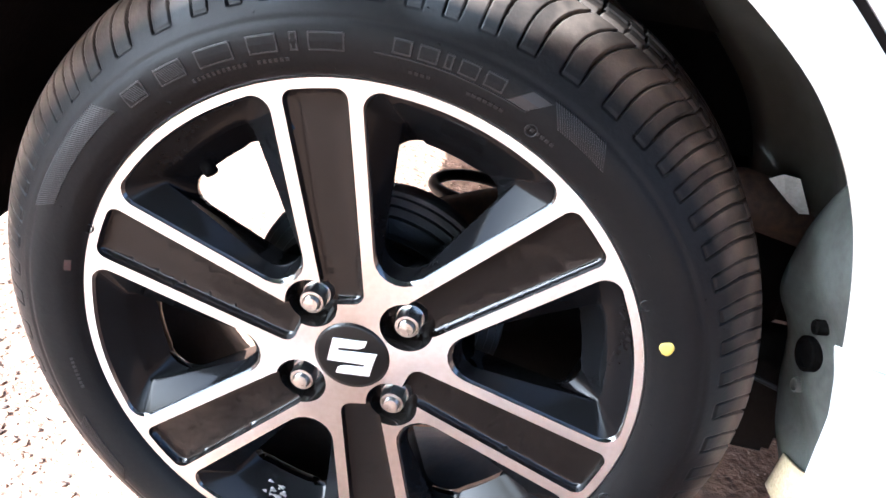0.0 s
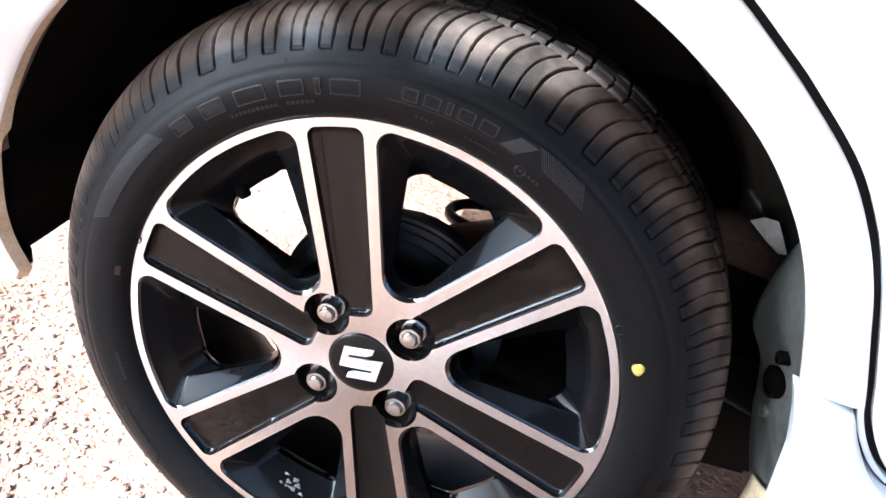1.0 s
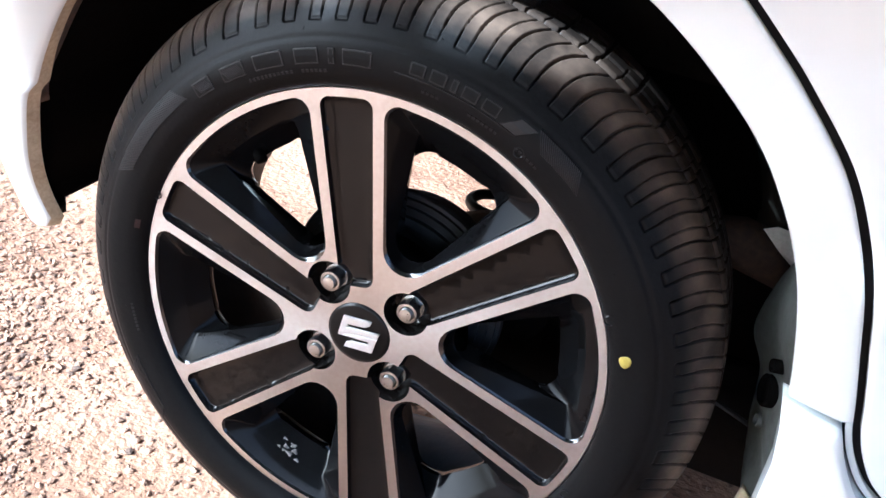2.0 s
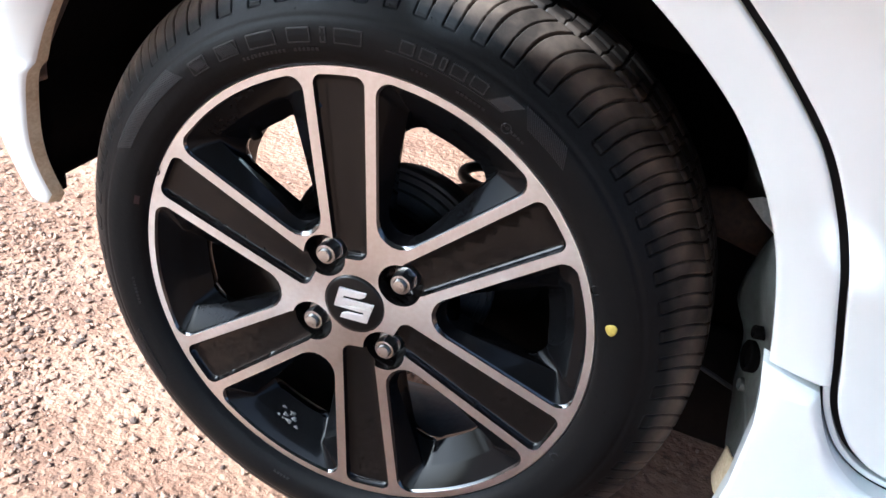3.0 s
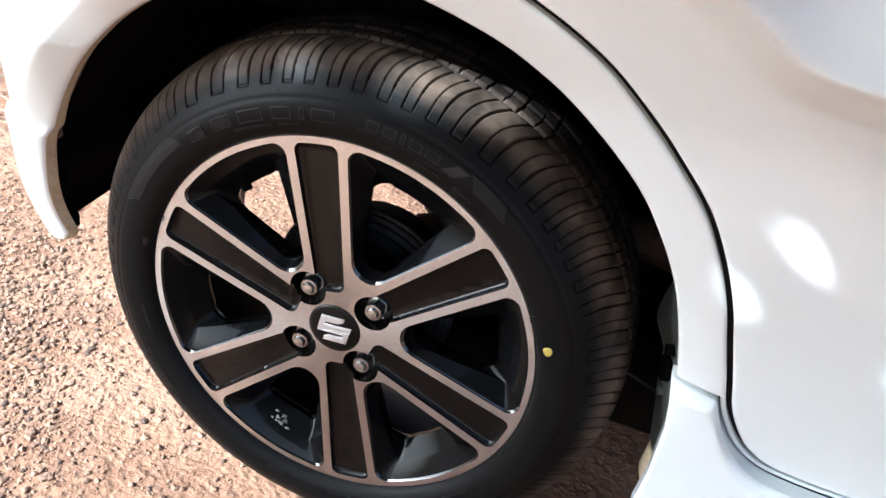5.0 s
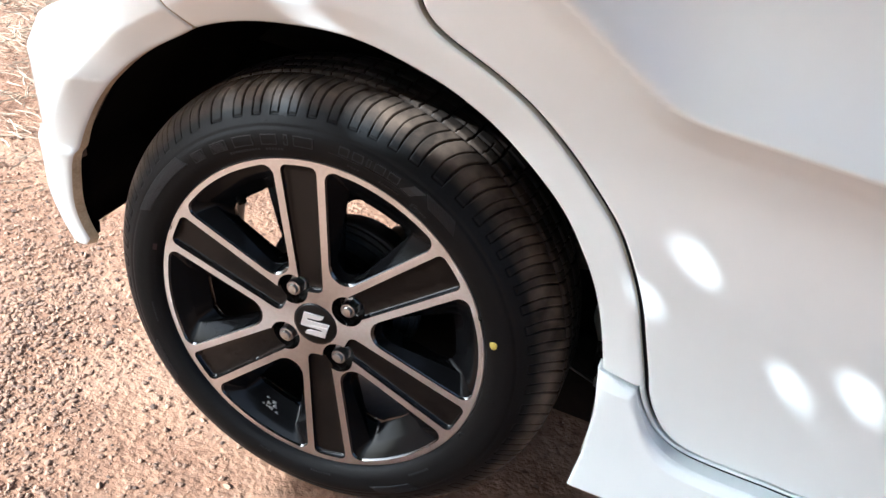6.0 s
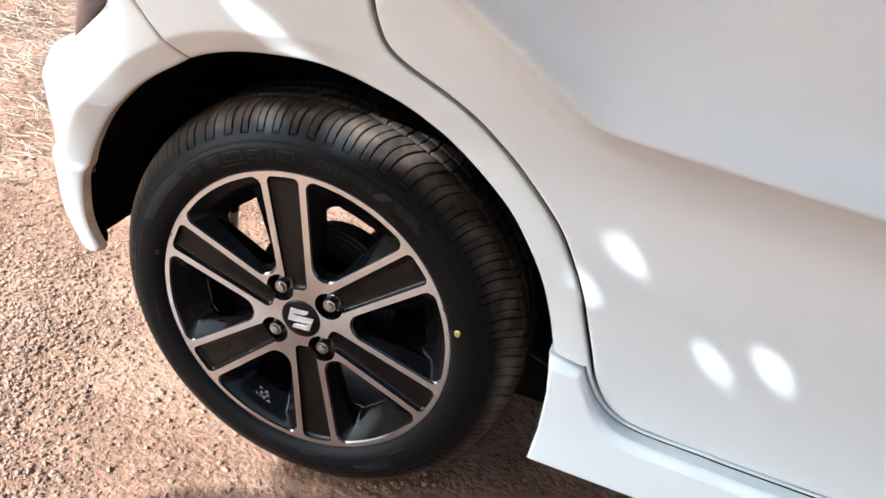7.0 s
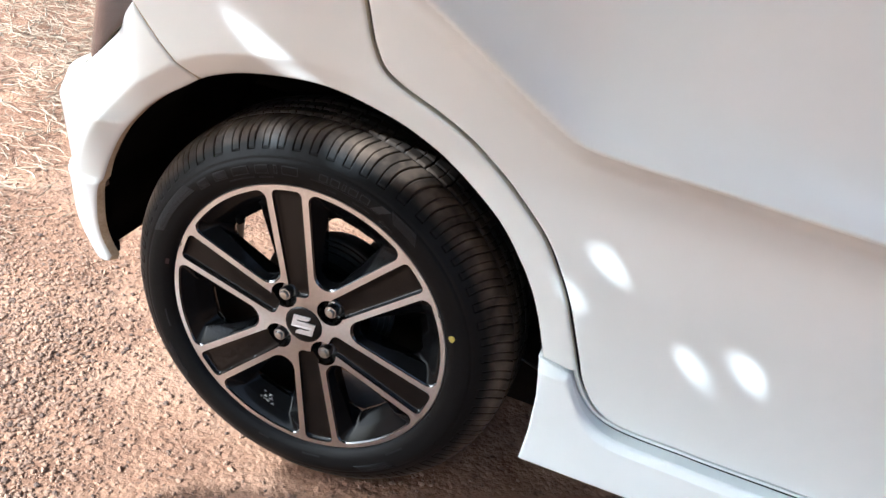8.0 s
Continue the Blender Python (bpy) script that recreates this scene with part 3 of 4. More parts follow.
def pocket_loop(r0, r1, w0, w1, c0, c1):
    def at(r, s):
        return (math.sqrt(max(r * r - w1 * w1, 0)) if r > 0.1 else r, s * (w0 + (w1 - w0) * (r - 0.06) / 0.13))
    return fillet_loop([at(r0, 1), at(r0, -1), at(r1, -1), at(r1, 1)], [c0, c0, c1, c1], arc={2: 'next', 3: 'prev'})


NUT_R, NUT_ANGLES, BORE = 0.0490, (30, 120, 210, 300), 0.0192
SPOKES = (30, 90, 150, 210, 270, 330)
win = [turn(window_loop(0, R_IN, 0.0200, 0.012), a + 30) for a in SPOKES]
pockets = []
for a in SPOKES:
    r0 = 0.056 if a in (30, 210) else 0.0425
    pockets.append(turn(pocket_loop(r0, R_IN - 0.0004, 0.0154, 0.0216, 0.009, 0.008), a))
bores = [np.array([(NUT_R * math.cos(radians(a)) + BORE * math.cos(k * math.pi / 18), NUT_R * math.sin(radians(a)) + BORE * math.sin(k * math.pi / 18)) for k in range(36)]) for a in NUT_ANGLES]


def build_face():
    circle = np.array([(math.cos(k * math.pi / 90), math.sin(k * math.pi / 90)) for k in range(180)])
    loops = [circle * R_LIP] + [resample(w, 0.006) for w in win]
    cut = [(resample(p, 0.005), 0.0065, 0.0035) for p in pockets] + [(b, 0.019, 0.0022) for b in bores]
    cap_r = 0.0278
    pts, edges = [], []

    def add(loop, closed=True):
        s = len(pts)
        pts.extend(loop)
        edges.extend([(s + i, s + (i + 1) % len(loop)) for i in range(len(loop))])

    for l in loops:
        add(l)
    add(circle[::4] * cap_r)
    for loop, depth, width in cut:
        add(loop)
        t = np.roll(loop, -1, 0) - np.roll(loop, 1, 0)
        n = np.stack([-t[:, 1], t[:, 0]], 1) / np.linalg.norm(t, axis=1)[:, None]
        c = loop.mean(0)
        if ((c - loop) * n).sum() < 0:
            n = -n
        for f in (0.35, 1.0):
            ins = loop + n * width * f
            pts.extend(ins[inside_of(ins, loop) > width * f * 0.8])
    g = np.arange(-0.2, 0.201, 0.009)
    gx, gz = np.meshgrid(g, g)
    pts.extend(np.stack([gx.ravel(), gz.ravel()], 1))
    v2, f2 = triangulate(pts, edges)
    cen = np.array([v2[list(f)].mean(0) for f in f2])
    rad = np.hypot(cen[:, 0], cen[:, 1])
    keep = (inside_of(cen, loops[0]) > 0) & (rad > cap_r)
    for w in loops[1:]:
        keep &= inside_of(cen, w) < 0
    y = np.zeros(len(v2))
    dark = np.zeros(len(f2), bool)
    for loop, depth, width in cut:
        d = inside_of(v2, loop)
        y = np.maximum(y, depth * np.sqrt(np.clip(1 - (1 - np.clip(d / width, 0, 1)) ** 2, 0, 1)) * (d > 1e-7))
        dark |= inside_of(cen, loop) > 0
    owner = np.full(len(f2), -1)
    for k, (loop, depth, width) in enumerate(cut):
        owner[inside_of(cen, loop) > 0] = k
    groups = [("machined_face", M_ALU, keep & (owner < 0), "bare machined aluminium spoke faces and lip")]
    groups += [("spoke_pocket" if k < len(pockets) else "nut_recess", M_POCKET, keep & (owner == k), "") for k in range(len(cut))]
    for name, mat, sel, lab in groups:
        ids, verts, faces = {}, [], []
        for f, k in zip(f2, sel):
            if not k:
                continue
            q = []
            for i in f:
                if i not in ids:
                    ids[i] = len(verts)
                    verts.append((v2[i, 0], FACE_Y + y[i], v2[i, 1]))
                q.append(ids[i])
            p = [verts[i] for i in q]
            flip = (p[1][0] - p[0][0]) * (p[2][2] - p[0][2]) - (p[1][2] - p[0][2]) * (p[2][0] - p[0][0]) < 0
            faces.append(tuple(q[::-1]) if flip else tuple(q))
        ob = link_mesh(name, verts, faces, mat, wheel, lab)
        if mat is M_POCKET:
            sharpen(ob, 50)


build_face()


def loft_rings(name, rings, mat, parent, label="", closed=True, sharp=None):
    n = len(rings[0])
    verts = [p for r in rings for p in r]
    faces = []
    for k in range(len(rings) - 1):
        for i in range(n if closed else n - 1):
            j = (i + 1) % n
            faces.append((k * n + i, k * n + j, (k + 1) * n + j, (k + 1) * n + i))
    ob = link_mesh(name, verts, faces, mat, parent, label)
    if sharp:
        sharpen(ob, sharp)
    return ob


# walls of the six openings
for a in SPOKES:
    levels = [(0.0, R_IN, 0.0200, 0.012, 0.0), (0.0006, R_IN - 0.0006, 0.0199, 0.012, 0.0006), (0.0017, R_IN - 0.0018, 0.0196, 0.011, 0.0022),
              ((0.0088, 0.19), 0.1800, 0.0182, 0.004, 0.0125), ((0.0096, 0.20), 0.1785, 0.0180, 0.004, 0.0140), ((0.0052, 0.09), 0.1620, 0.0185, 0.020, 0.0290), ((0.0048, 0.085), 0.1625, 0.0185, 0.020, 0.0340), ((0.0036, 0.075), 0.1650, 0.0190, 0.020, 0.0400)]
    rings = []
    for grow, r_out, tip, corner, depth in levels:
        rings.append([(p[0], FACE_Y + depth, p[1]) for p in turn(window_loop(grow, r_out, tip, corner), a + 30)])
    loft_rings("window_edge", rings[:3], M_EDGE, wheel)
    loft_rings("window_wall", rings[2:], M_RIMDARK, wheel, sharp=35)


def revolve(profile, n, arc=(0, 360)):
    """Rings about the y axis from (radius, y) pairs."""
    a = np.radians(np.linspace(arc[0], arc[1], n, endpoint=arc[1] - arc[0] < 360))
    return [[(r * math.cos(t), y, r * math.sin(t)) for t in a] for r, y in profile]


loft_rings("rim_barrel", revolve([(R_LIP, FACE_Y), (R_LIP + 0.0012, 0.0022), (R_LIP + 0.0012, 0.006), (0.199, 0.010), (0.196, 0.02)], 160), M_ALU, wheel, "machined outer rim lip", sharp=40)
loft_rings("rim_well", revolve([(0.1945, 0.02), (0.188, 0.035), (0.180, 0.06), (0.174, 0.080), (0.174, 0.120), (0.182, 0.142), (0.190, 0.160), (0.206, 0.167)], 120), M_WELL, wheel, "dark painted inner rim barrel")
loft_rings("hub_back", revolve([(0.030, 0.055), (0.075, 0.055), (0.085, 0.03)], 60), M_RIMDARK, wheel)

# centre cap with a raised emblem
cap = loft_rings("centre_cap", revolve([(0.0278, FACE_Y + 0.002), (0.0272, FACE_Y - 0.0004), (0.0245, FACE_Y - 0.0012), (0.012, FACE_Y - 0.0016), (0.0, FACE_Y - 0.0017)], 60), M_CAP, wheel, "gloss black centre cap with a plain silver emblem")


def plate(name, outline, y0, y1, mat, parent, label="", bevel=0.0008):
    bm = bmesh.new()
    vs = [bm.verts.new((x, y1, z)) for x, z in outline]
    f = bm.faces.new(vs)
    r = bmesh.ops.extrude_face_region(bm, geom=[f])
    top = [v for v in r["geom"] if isinstance(v, bmesh.types.BMVert)]
    for v in top:
        v.co.y = y0
    bmesh.ops.recalc_face_normals(bm, faces=bm.faces)
    if bevel:
        es = [e for e in bm.edges if all(abs(v.co.y - y0) < 1e-7 for v in e.verts)]
        bmesh.ops.bevel(bm, geom=es, offset=bevel, segments=2, affect='EDGES')
    return part(name, bm, mat, parent, label, shade=False)


for s in (1, -1):
    if s > 0:
        pts = [(-0.0135, 0.0150), (0.0120, 0.0150), (0.0105, 0.0105), (0.0055, 0.0080), (-0.0095, 0.0074), (-0.0100, 0.0050), (0.0195, 0.0050), (0.0180, 0.0006), (-0.0020, -0.0004), (-0.0180, -0.0040), (-0.0165, 0.0030)]
    else:
        pts = [(0.0135, -0.0150), (-0.0120, -0.0150), (-0.0105, -0.0105), (-0.0055, -0.0080), (0.0095, -0.0074), (0.0100, -0.0050), (-0.0180, -0.0046), (-0.0020, -0.0012), (0.0178, -0.0002), (0.0165, -0.0040)]
    pts = [(turn(np.array(p) * 0.98, -12 + 6)) for p in pts]
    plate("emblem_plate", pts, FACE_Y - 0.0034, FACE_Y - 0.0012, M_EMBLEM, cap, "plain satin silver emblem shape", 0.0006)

# wheel nuts
for a in NUT_ANGLES:
    cx, cz = NUT_R * math.cos(radians(a)), NUT_R * math.sin(radians(a))
    bm = bmesh.new()
    prof = [(0.0118, 0.0195), (0.0108, 0.016), (0.0102, 0.0145)]
    hexr = [(0.0096, 0.0145), (0.0096, 0.0035), (0.0086, 0.0018), (0.0066, 0.0016), (0.0062, 0.0040), (0.0062, 0.012)]
    rows = []
    for i, (r, y) in enumerate(prof + hexr):
        n = 36
        row = []
        for k in range(n):
            t = 2 * math.pi * k / n
            rr = r
            if 3 <= i <= 4:
                rr = r * math.cos(math.pi / 6) / math.cos((t + a) % (math.pi / 3) - math.pi / 6)
            row.append(bm.verts.new((cx + rr * math.cos(t), FACE_Y + y, cz + rr * math.sin(t))))
        rows.append(row)
    for p, q in zip(rows, rows[1:]):
        for k in range(36):
            bm.faces.new((p[k], p[(k + 1) % 36], q[(k + 1) % 36], q[k]))
    bmesh.ops.recalc_face_normals(bm, faces=bm.faces)
    nut = part("wheel_nut", bm, M_NUT, wheel, "zinc plated hexagonal wheel nut")
    sharpen(nut, 25)
    stud = [(0.0056, 0.012), (0.0056, -0.0005), (0.0050, -0.0016), (0.0, -0.0020)]
    rings = [[(cx + x, FACE_Y + y, cz + z) for x, y, z in ring] for ring in revolve(stud, 24)]
    loft_rings("stud", rings, M_CHROME, nut, "bright steel stud end", sharp=40)

# dried mud splashed on the foot of one opening
M_MUD = material("dried_pale_mud", (0.20, 0.19, 0.18), rough=0.8, second=(0.06, 0.058, 0.056), scale=120, fine=600, bump=0.0003)
to_wheel = WHEEL_POSE.inverted()
rng = random.Random(9)
ma, mb, mc = Vector((-0.0593, 0.0177, 0.1186)), Vector((-0.0342, 0.0167, 0.1107)), Vector((-0.0665, 0.0262, 0.1309))
e1, e2 = (mb - ma).normalized(), (mc - ma)
e2 = (e2 - e1 * e2.dot(e1)).normalized()
e3 = e1.cross(e2)
e3 = e3 if e3.y < 0 else -e3
for k in range(15):
    c = ma + e1 * rng.uniform(-0.014, 0.020) + e2 * rng.uniform(-0.005, 0.008)
    r, st, bm = rng.uniform(0.0008, 0.0030), rng.uniform(1.2, 2.4), bmesh.new()
    rows = [[bm.verts.new(to_wheel @ (c + (e1 * math.cos(t) * st + e2 * math.sin(t)) * r * f * (1 + 0.3 * math.sin(3 * t + k)) + e3 * h)) for t in [2 * math.pi * q / 10 for q in range(10)]] for f, h in ((1.0, -0.001), (0.85, 0.0009), (0.3, 0.0013))]
    for p, q in zip(rows, rows[1:]):
        for i in range(10):
            bm.faces.new((p[i], p[(i + 1) % 10], q[(i + 1) % 10], q[i]))
    bm.faces.new(rows[-1])
    part("mud_fleck", bm, M_MUD, wheel, "dried pale mud splash" if k == 0 else "")

# valve
va = radians(124.5)
bm = bmesh.new()
ax = Vector((-math.cos(va), -0.35, -math.sin(va))).normalized()
base = Vector((0.177 * math.cos(va), 0.0300, 0.177 * math.sin(va)))
side1 = ax.orthogonal().normalized()
side2 = ax.cross(side1)
rows = []
for h, r in ((0, 0.0065), (0.006, 0.0058), (0.008, 0.0042), (0.010, 0.0042), (0.0103, 0.0052), (0.0175, 0.0052), (0.0190, 0.0044), (0.0192, 0.0005)):
    rows.append([bm.verts.new(base + ax * h + (side1 * math.cos(k * math.pi / 8) + side2 * math.sin(k * math.pi / 8)) * r) for k in range(16)])
for p, q in zip(rows, rows[1:]):
    for k in range(16):
        bm.faces.new((p[k], p[(k + 1) % 16], q[(k + 1) % 16], q[k]))
part("tyre_valve", bm, M_BLACK, wheel, "black rubber tyre valve with cap")


# ---- tyre ----
TYRE_R = 0.2915
PROFILE = spline([(0.2005, 0.012), (0.2050, 0.0035), (0.2075, -0.0015), (0.2120, -0.0055), (0.2200, -0.0090), (0.2320, -0.0100), (0.2420, -0.0075), (0.2480, -0.0040), (0.2580, 0.0030),
                  (0.2690, 0.0120), (0.2775, 0.0215), (0.2828, 0.0330), (0.2856, 0.0470), (0.2866, 0.0570), (0.2868, 0.0700), (0.2868, 0.0900), (0.2866, 0.1060), (0.2854, 0.1180), (0.2815, 0.1330), (0.2735, 0.1450),
                  (0.2640, 0.1540), (0.2530, 0.1640), (0.2320, 0.1750), (0.2120, 0.1740), (0.2005, 0.1640)], 6)
PITCH = 66


def tyre_depth(th, r, y):
    """Depth of the moulded relief below the smooth carcass, in metres; negative is raised."""
    d = np.zeros_like(th)
    front = y < 0.082
    # concentric mouldings on the sidewall
    d = d - 0.0011 * np.exp(-((r - 0.2478) / 0.0010) ** 2) * (y < 0.03)
    d = d + 0.0009 * np.exp(-((r - 0.2435) / 0.0022) ** 2) * (y < 0.03)
    d = d - 0.0009 * np.exp(-((r - 0.2105) / 0.0009) ** 2) * (y < 0.03)
    # the shoulder stands a little proud of the sidewall
    d = d - 0.0012 * smooth((r - 0.2474) / 0.0010) * smooth((0.262 - r) / 0.010) * (y < 0.03)
    # shoulder grooves and sipes of uneven pitch, joined in pairs by a thin foot line
    ph = th * PITCH / (2 * math.pi) - 0.27 * np.sin(6 * (th - radians(54))) + 0.1 * np.sin(11 * th)
    bend = 0.75 * smooth((y - 0.008) / 0.055)
    p = (ph + bend) % 1.0
    c1 = np.abs(p - 0.30)
    wide = 0.024 + 0.020 * smooth((r - 0.258) / 0.012)
    groove = smooth((wide - c1) / 0.016) * smooth((r - 0.2545) / 0.0010) * front
    c2 = np.abs(p - 0.74)
    sipe = smooth((0.026 - c2) / 0.014) * smooth((r - 0.2545) / 0.0010) * front
    foot = smooth((0.0012 - np.abs(r - 0.2552)) / 0.0006) * (p > 0.30) * (p < 0.74) * (y < 0.03)
    d = d + 0.0042 * groove
    d = np.maximum(d, 0.0036 * sipe)
    d = np.maximum(d, 0.0011 * foot)
    # the ground-in rubber of the shoulder blocks is slightly rough
    back = y >= 0.082
    d = d + 0.004 * smooth((0.060 - c1) / 0.022) * smooth((r - 0.262) / 0.004) * back
    # main channels round the tread
    for yc, wc in ((0.048, 0.0034), (0.070, 0.0038), (0.094, 0.0038), (0.116, 0.0034)):
        d = np.maximum(d, 0.006 * smooth((wc - np.abs(y - yc)) / 0.0018) * (r > 0.27))
    return d


def build_tyre():
    prof = resample(PROFILE, 0.0016, closed=False)
    tan = np.gradient(prof, axis=0)
    nr = np.stack([-tan[:, 1], tan[:, 0]], 1)
    nr = nr / np.linalg.norm(nr, axis=1)[:, None]
    if nr[len(prof) // 2][0] < 0:
        nr = -nr
    n = PITCH * 36
    th = np.linspace(0, 2 * math.pi, n, endpoint=False)
    R, T = np.meshgrid(prof[:, 0], th, indexing='ij')
    Y = np.broadcast_to(prof[:, 1][:, None], R.shape)
    D = tyre_depth(T.copy(), R.copy(), Y.copy())
    rr = R - nr[:, 0][:, None] * D
    yy = Y - nr[:, 1][:, None] * D
    # the load flattens the tyre slightly where it stands
    x, z = rr * np.cos(T), rr * np.sin(T)
    low = SPIN
    zz = x * math.sin(low) + z * math.cos(low)
    lift = np.maximum(0, -0.2838 - zz)
    x, z = x + lift * math.sin(low), z + lift * math.cos(low)
    verts = np.stack([x, yy, z], -1).reshape(-1, 3)
    m = len(prof)
    i, j = np.meshgrid(np.arange(m - 1), np.arange(n), indexing='ij')
    k = (j + 1) % n
    faces = np.stack([i * n + j, (i + 1) * n + j, (i + 1) * n + k, i * n + k], -1).reshape(-1, 4)
    me = bpy.data.meshes.new("tyre")
    me.from_pydata(verts.tolist(), [], faces.tolist())
    me.materials.append(M_TYRE)
    me.polygons.foreach_set("use_smooth", np.ones(len(me.polygons), dtype=bool))
    ob = new("tyre", me)
    ob.parent = wheel
    ob["label"] = "black road tyre with moulded sidewall and grooved shoulder"
    return ob


tyre = build_tyre()
PROF_A = np.array(PROFILE)
OUTER = PROF_A[(PROF_A[:, 0] > 0.206) & (PROF_A[:, 1] < 0.02)]


def side_y(r):
    return np.interp(r, OUTER[:, 0], OUTER[:, 1])


def side_patch(name, a0, a1, r0, r1, height, mat, label="", slant=0.0, segs=6, rows=3):
    """A raised patch on the sidewall, from angle a0 to a1 in degrees, with sloped edges."""
    verts, faces = [], []
    fa = np.concatenate([[0.0], np.linspace(0.04, 0.96, segs), [1.0]])
    fr = np.concatenate([[0.0], np.linspace(0.06, 0.94, rows), [1.0]])
    for iu, u in enumerate(fa):
        for iv, v in enumerate(fr):
            r = r0 + (r1 - r0) * v
            a = radians(a0 + (a1 - a0) * u + slant * (v - 0.5))
            e = iu in (0, len(fa) - 1) or iv in (0, len(fr) - 1)
            verts.append((r * math.cos(a), side_y(r) + (0.0004 if e else -height), r * math.sin(a)))
    w = len(fr)
    for i in range(len(fa) - 1):
        for j in range(w - 1):
            faces.append((i * w + j, i * w + j + 1, (i + 1) * w + j + 1, (i + 1) * w + j))
    return link_mesh(name, verts, faces, mat, tyre, label, shade=False)


# sidewall mouldings: the maker's words stand as plain raised bars, each with an edge bead and a ribbed face
def moulded_bar(a0, a1, r0, r1, ribbed):
    bar = side_patch("sidewall_bar", a1 - 12, a0 - 12, r0, r1, 0.0007, M_TYRE, segs=5)
    for lo, hi, q0, q1 in ((a1, a1 + 0.28, r0, r1), (a0 - 0.28, a0, r0, r1), (a1, a0, r0, r0 + 0.0011), (a1, a0, r1 - 0.0011, r1)):
        side_patch("edge_bead", lo - 12, hi - 12, q0, q1, 0.0010, M_RIB_SHEEN, segs=3, rows=2).parent = bar
    k = a1 + 0.5
    while ribbed and k < a0 - 0.6:
        side_patch("rib", k - 12, k - 12 + 0.2, r0 + 0.0016, r1 - 0.0016, 0.0012, M_RIB_SHEEN, segs=2, rows=2, slant=1.0).parent = bar
        k += 0.42


for n, (a0, a1) in enumerate(((134.0, 129.6), (126.8, 121.6), (119.2, 113.0), (110.4, 105.6), (103.6, 102.4), (100.8, 95.2))):
    moulded_bar(a0, a1, 0.2245, 0.2360, n < 2)
for a0, a1 in ((88.0, 85.2), (84.2, 81.2), (80.2, 79.0), (78.0, 75.0), (74.0, 70.8)):
    moulded_bar(a0, a1, 0.2285, 0.2375, False)
side_patch("sidewall_line", 66.0 - 12, 91.0 - 12, 0.2262, 0.2270, 0.0011, M_RIB_SHEEN, segs=14)
side_patch("sidewall_line", 65.0 - 12, 68.5 - 12, 0.2268, 0.2400, 0.0005, M_RIB_SHEEN, slant=-3.0)
for a0, n in ((121.0, 11), (109.0, 6), (84.5, 4), (75.0, 7), (64.5, 6), (-78.0, 8), (-100.0, 5), (-40, 9), (200, 8)):
    for k in range(n):
        side_patch("sidewall_bar", a0 - 12 - k * 0.95, a0 - 12 - k * 0.95 + 0.6, 0.2180, 0.2206, 0.0007, M_RIB_SHEEN, segs=2, rows=2)
for a0, a1, r0, r1 in ((138.0, 160.5, 0.2285, 0.2435), (53.0, 62.5, 0.2290, 0.2425), (-152.0, -138.0, 0.2290, 0.2425), (-62.0, -48.0, 0.2290, 0.2425)):
    k = a0
    while k < a1:
        side_patch("serration_rib", k - 12, k - 12 + 0.24, r0, r1, 0.0009, M_RIB_SHEEN, segs=2, rows=3, slant=3.0)
        k += 0.44
dot_a, dot_r = radians(17.7 - 12), 0.2195
dot_rings = []
for f, h in ((1.0, -0.0002), (0.93, 0.0007), (0.6, 0.0010), (0.001, 0.0011)):
    ring = []
    for k in range(22):
        t = 2 * math.pi * k / 22
        wob = 1 + 0.10 * math.sin(2 * t + 0.6) + 0.05 * math.sin(3 * t)
        r, a = dot_r + 0.0046 * f * wob * math.cos(t), dot_a + 0.0054 * f * wob * math.sin(t) / dot_r
        ring.append((r * math.cos(a), float(side_y(r)) - h, r * math.sin(a)))
    dot_rings.append(ring)
loft_rings("paint_dot", dot_rings, M_YELLOW, tyre, "small yellow paint dot on the sidewall")
side_patch("paint_mark", 170.6 - 12, 173.2 - 12, 0.2115, 0.2160, 0.0003, M_RED, "faded red mark on the sidewall")
for a, r in ((163.0, 0.2065), (26.2, 0.2110), (64, 0.2190), (-20, 0.2110)):
    rings = [[(r * math.cos(radians(a - 12)) + q[0], side_y(r) + q[1], r * math.sin(radians(a - 12)) + q[2]) for q in ring] for ring in revolve([(0.0042, 0.0), (0.0040, -0.0010), (0.0034, -0.0010), (0.0033, 0.0)], 20)]
    loft_rings("moulded_ring", rings, M_RIB_SHEEN, tyre)
rng = random.Random(4)
for k in range(46):
    a, r = rng.uniform(0, 2 * math.pi), rng.choice((0.2135, 0.2250, 0.2400, 0.2480, 0.2560))
    p = Vector((r * math.cos(a), float(side_y(r)), r * math.sin(a)))
    tip = p + Vector((rng.uniform(-0.003, 0.003), -rng.uniform(0.001, 0.003), rng.uniform(-0.003, 0.003)))
    w = Vector((0.00035, 0, 0.00035))
    w2 = Vector((0.00035, 0, -0.00035))
    verts = [p + w, p + w2, p - w, p - w2, tip]
    link_mesh("rubber_whisker", verts, [(0, 1, 4), (1, 2, 4), (2, 3, 4), (3, 0, 4)], M_TYRE, tyre)

# ---- behind the wheel: brake drum, axle, spring ----
brake = empty("brake_assembly", HUB, car)
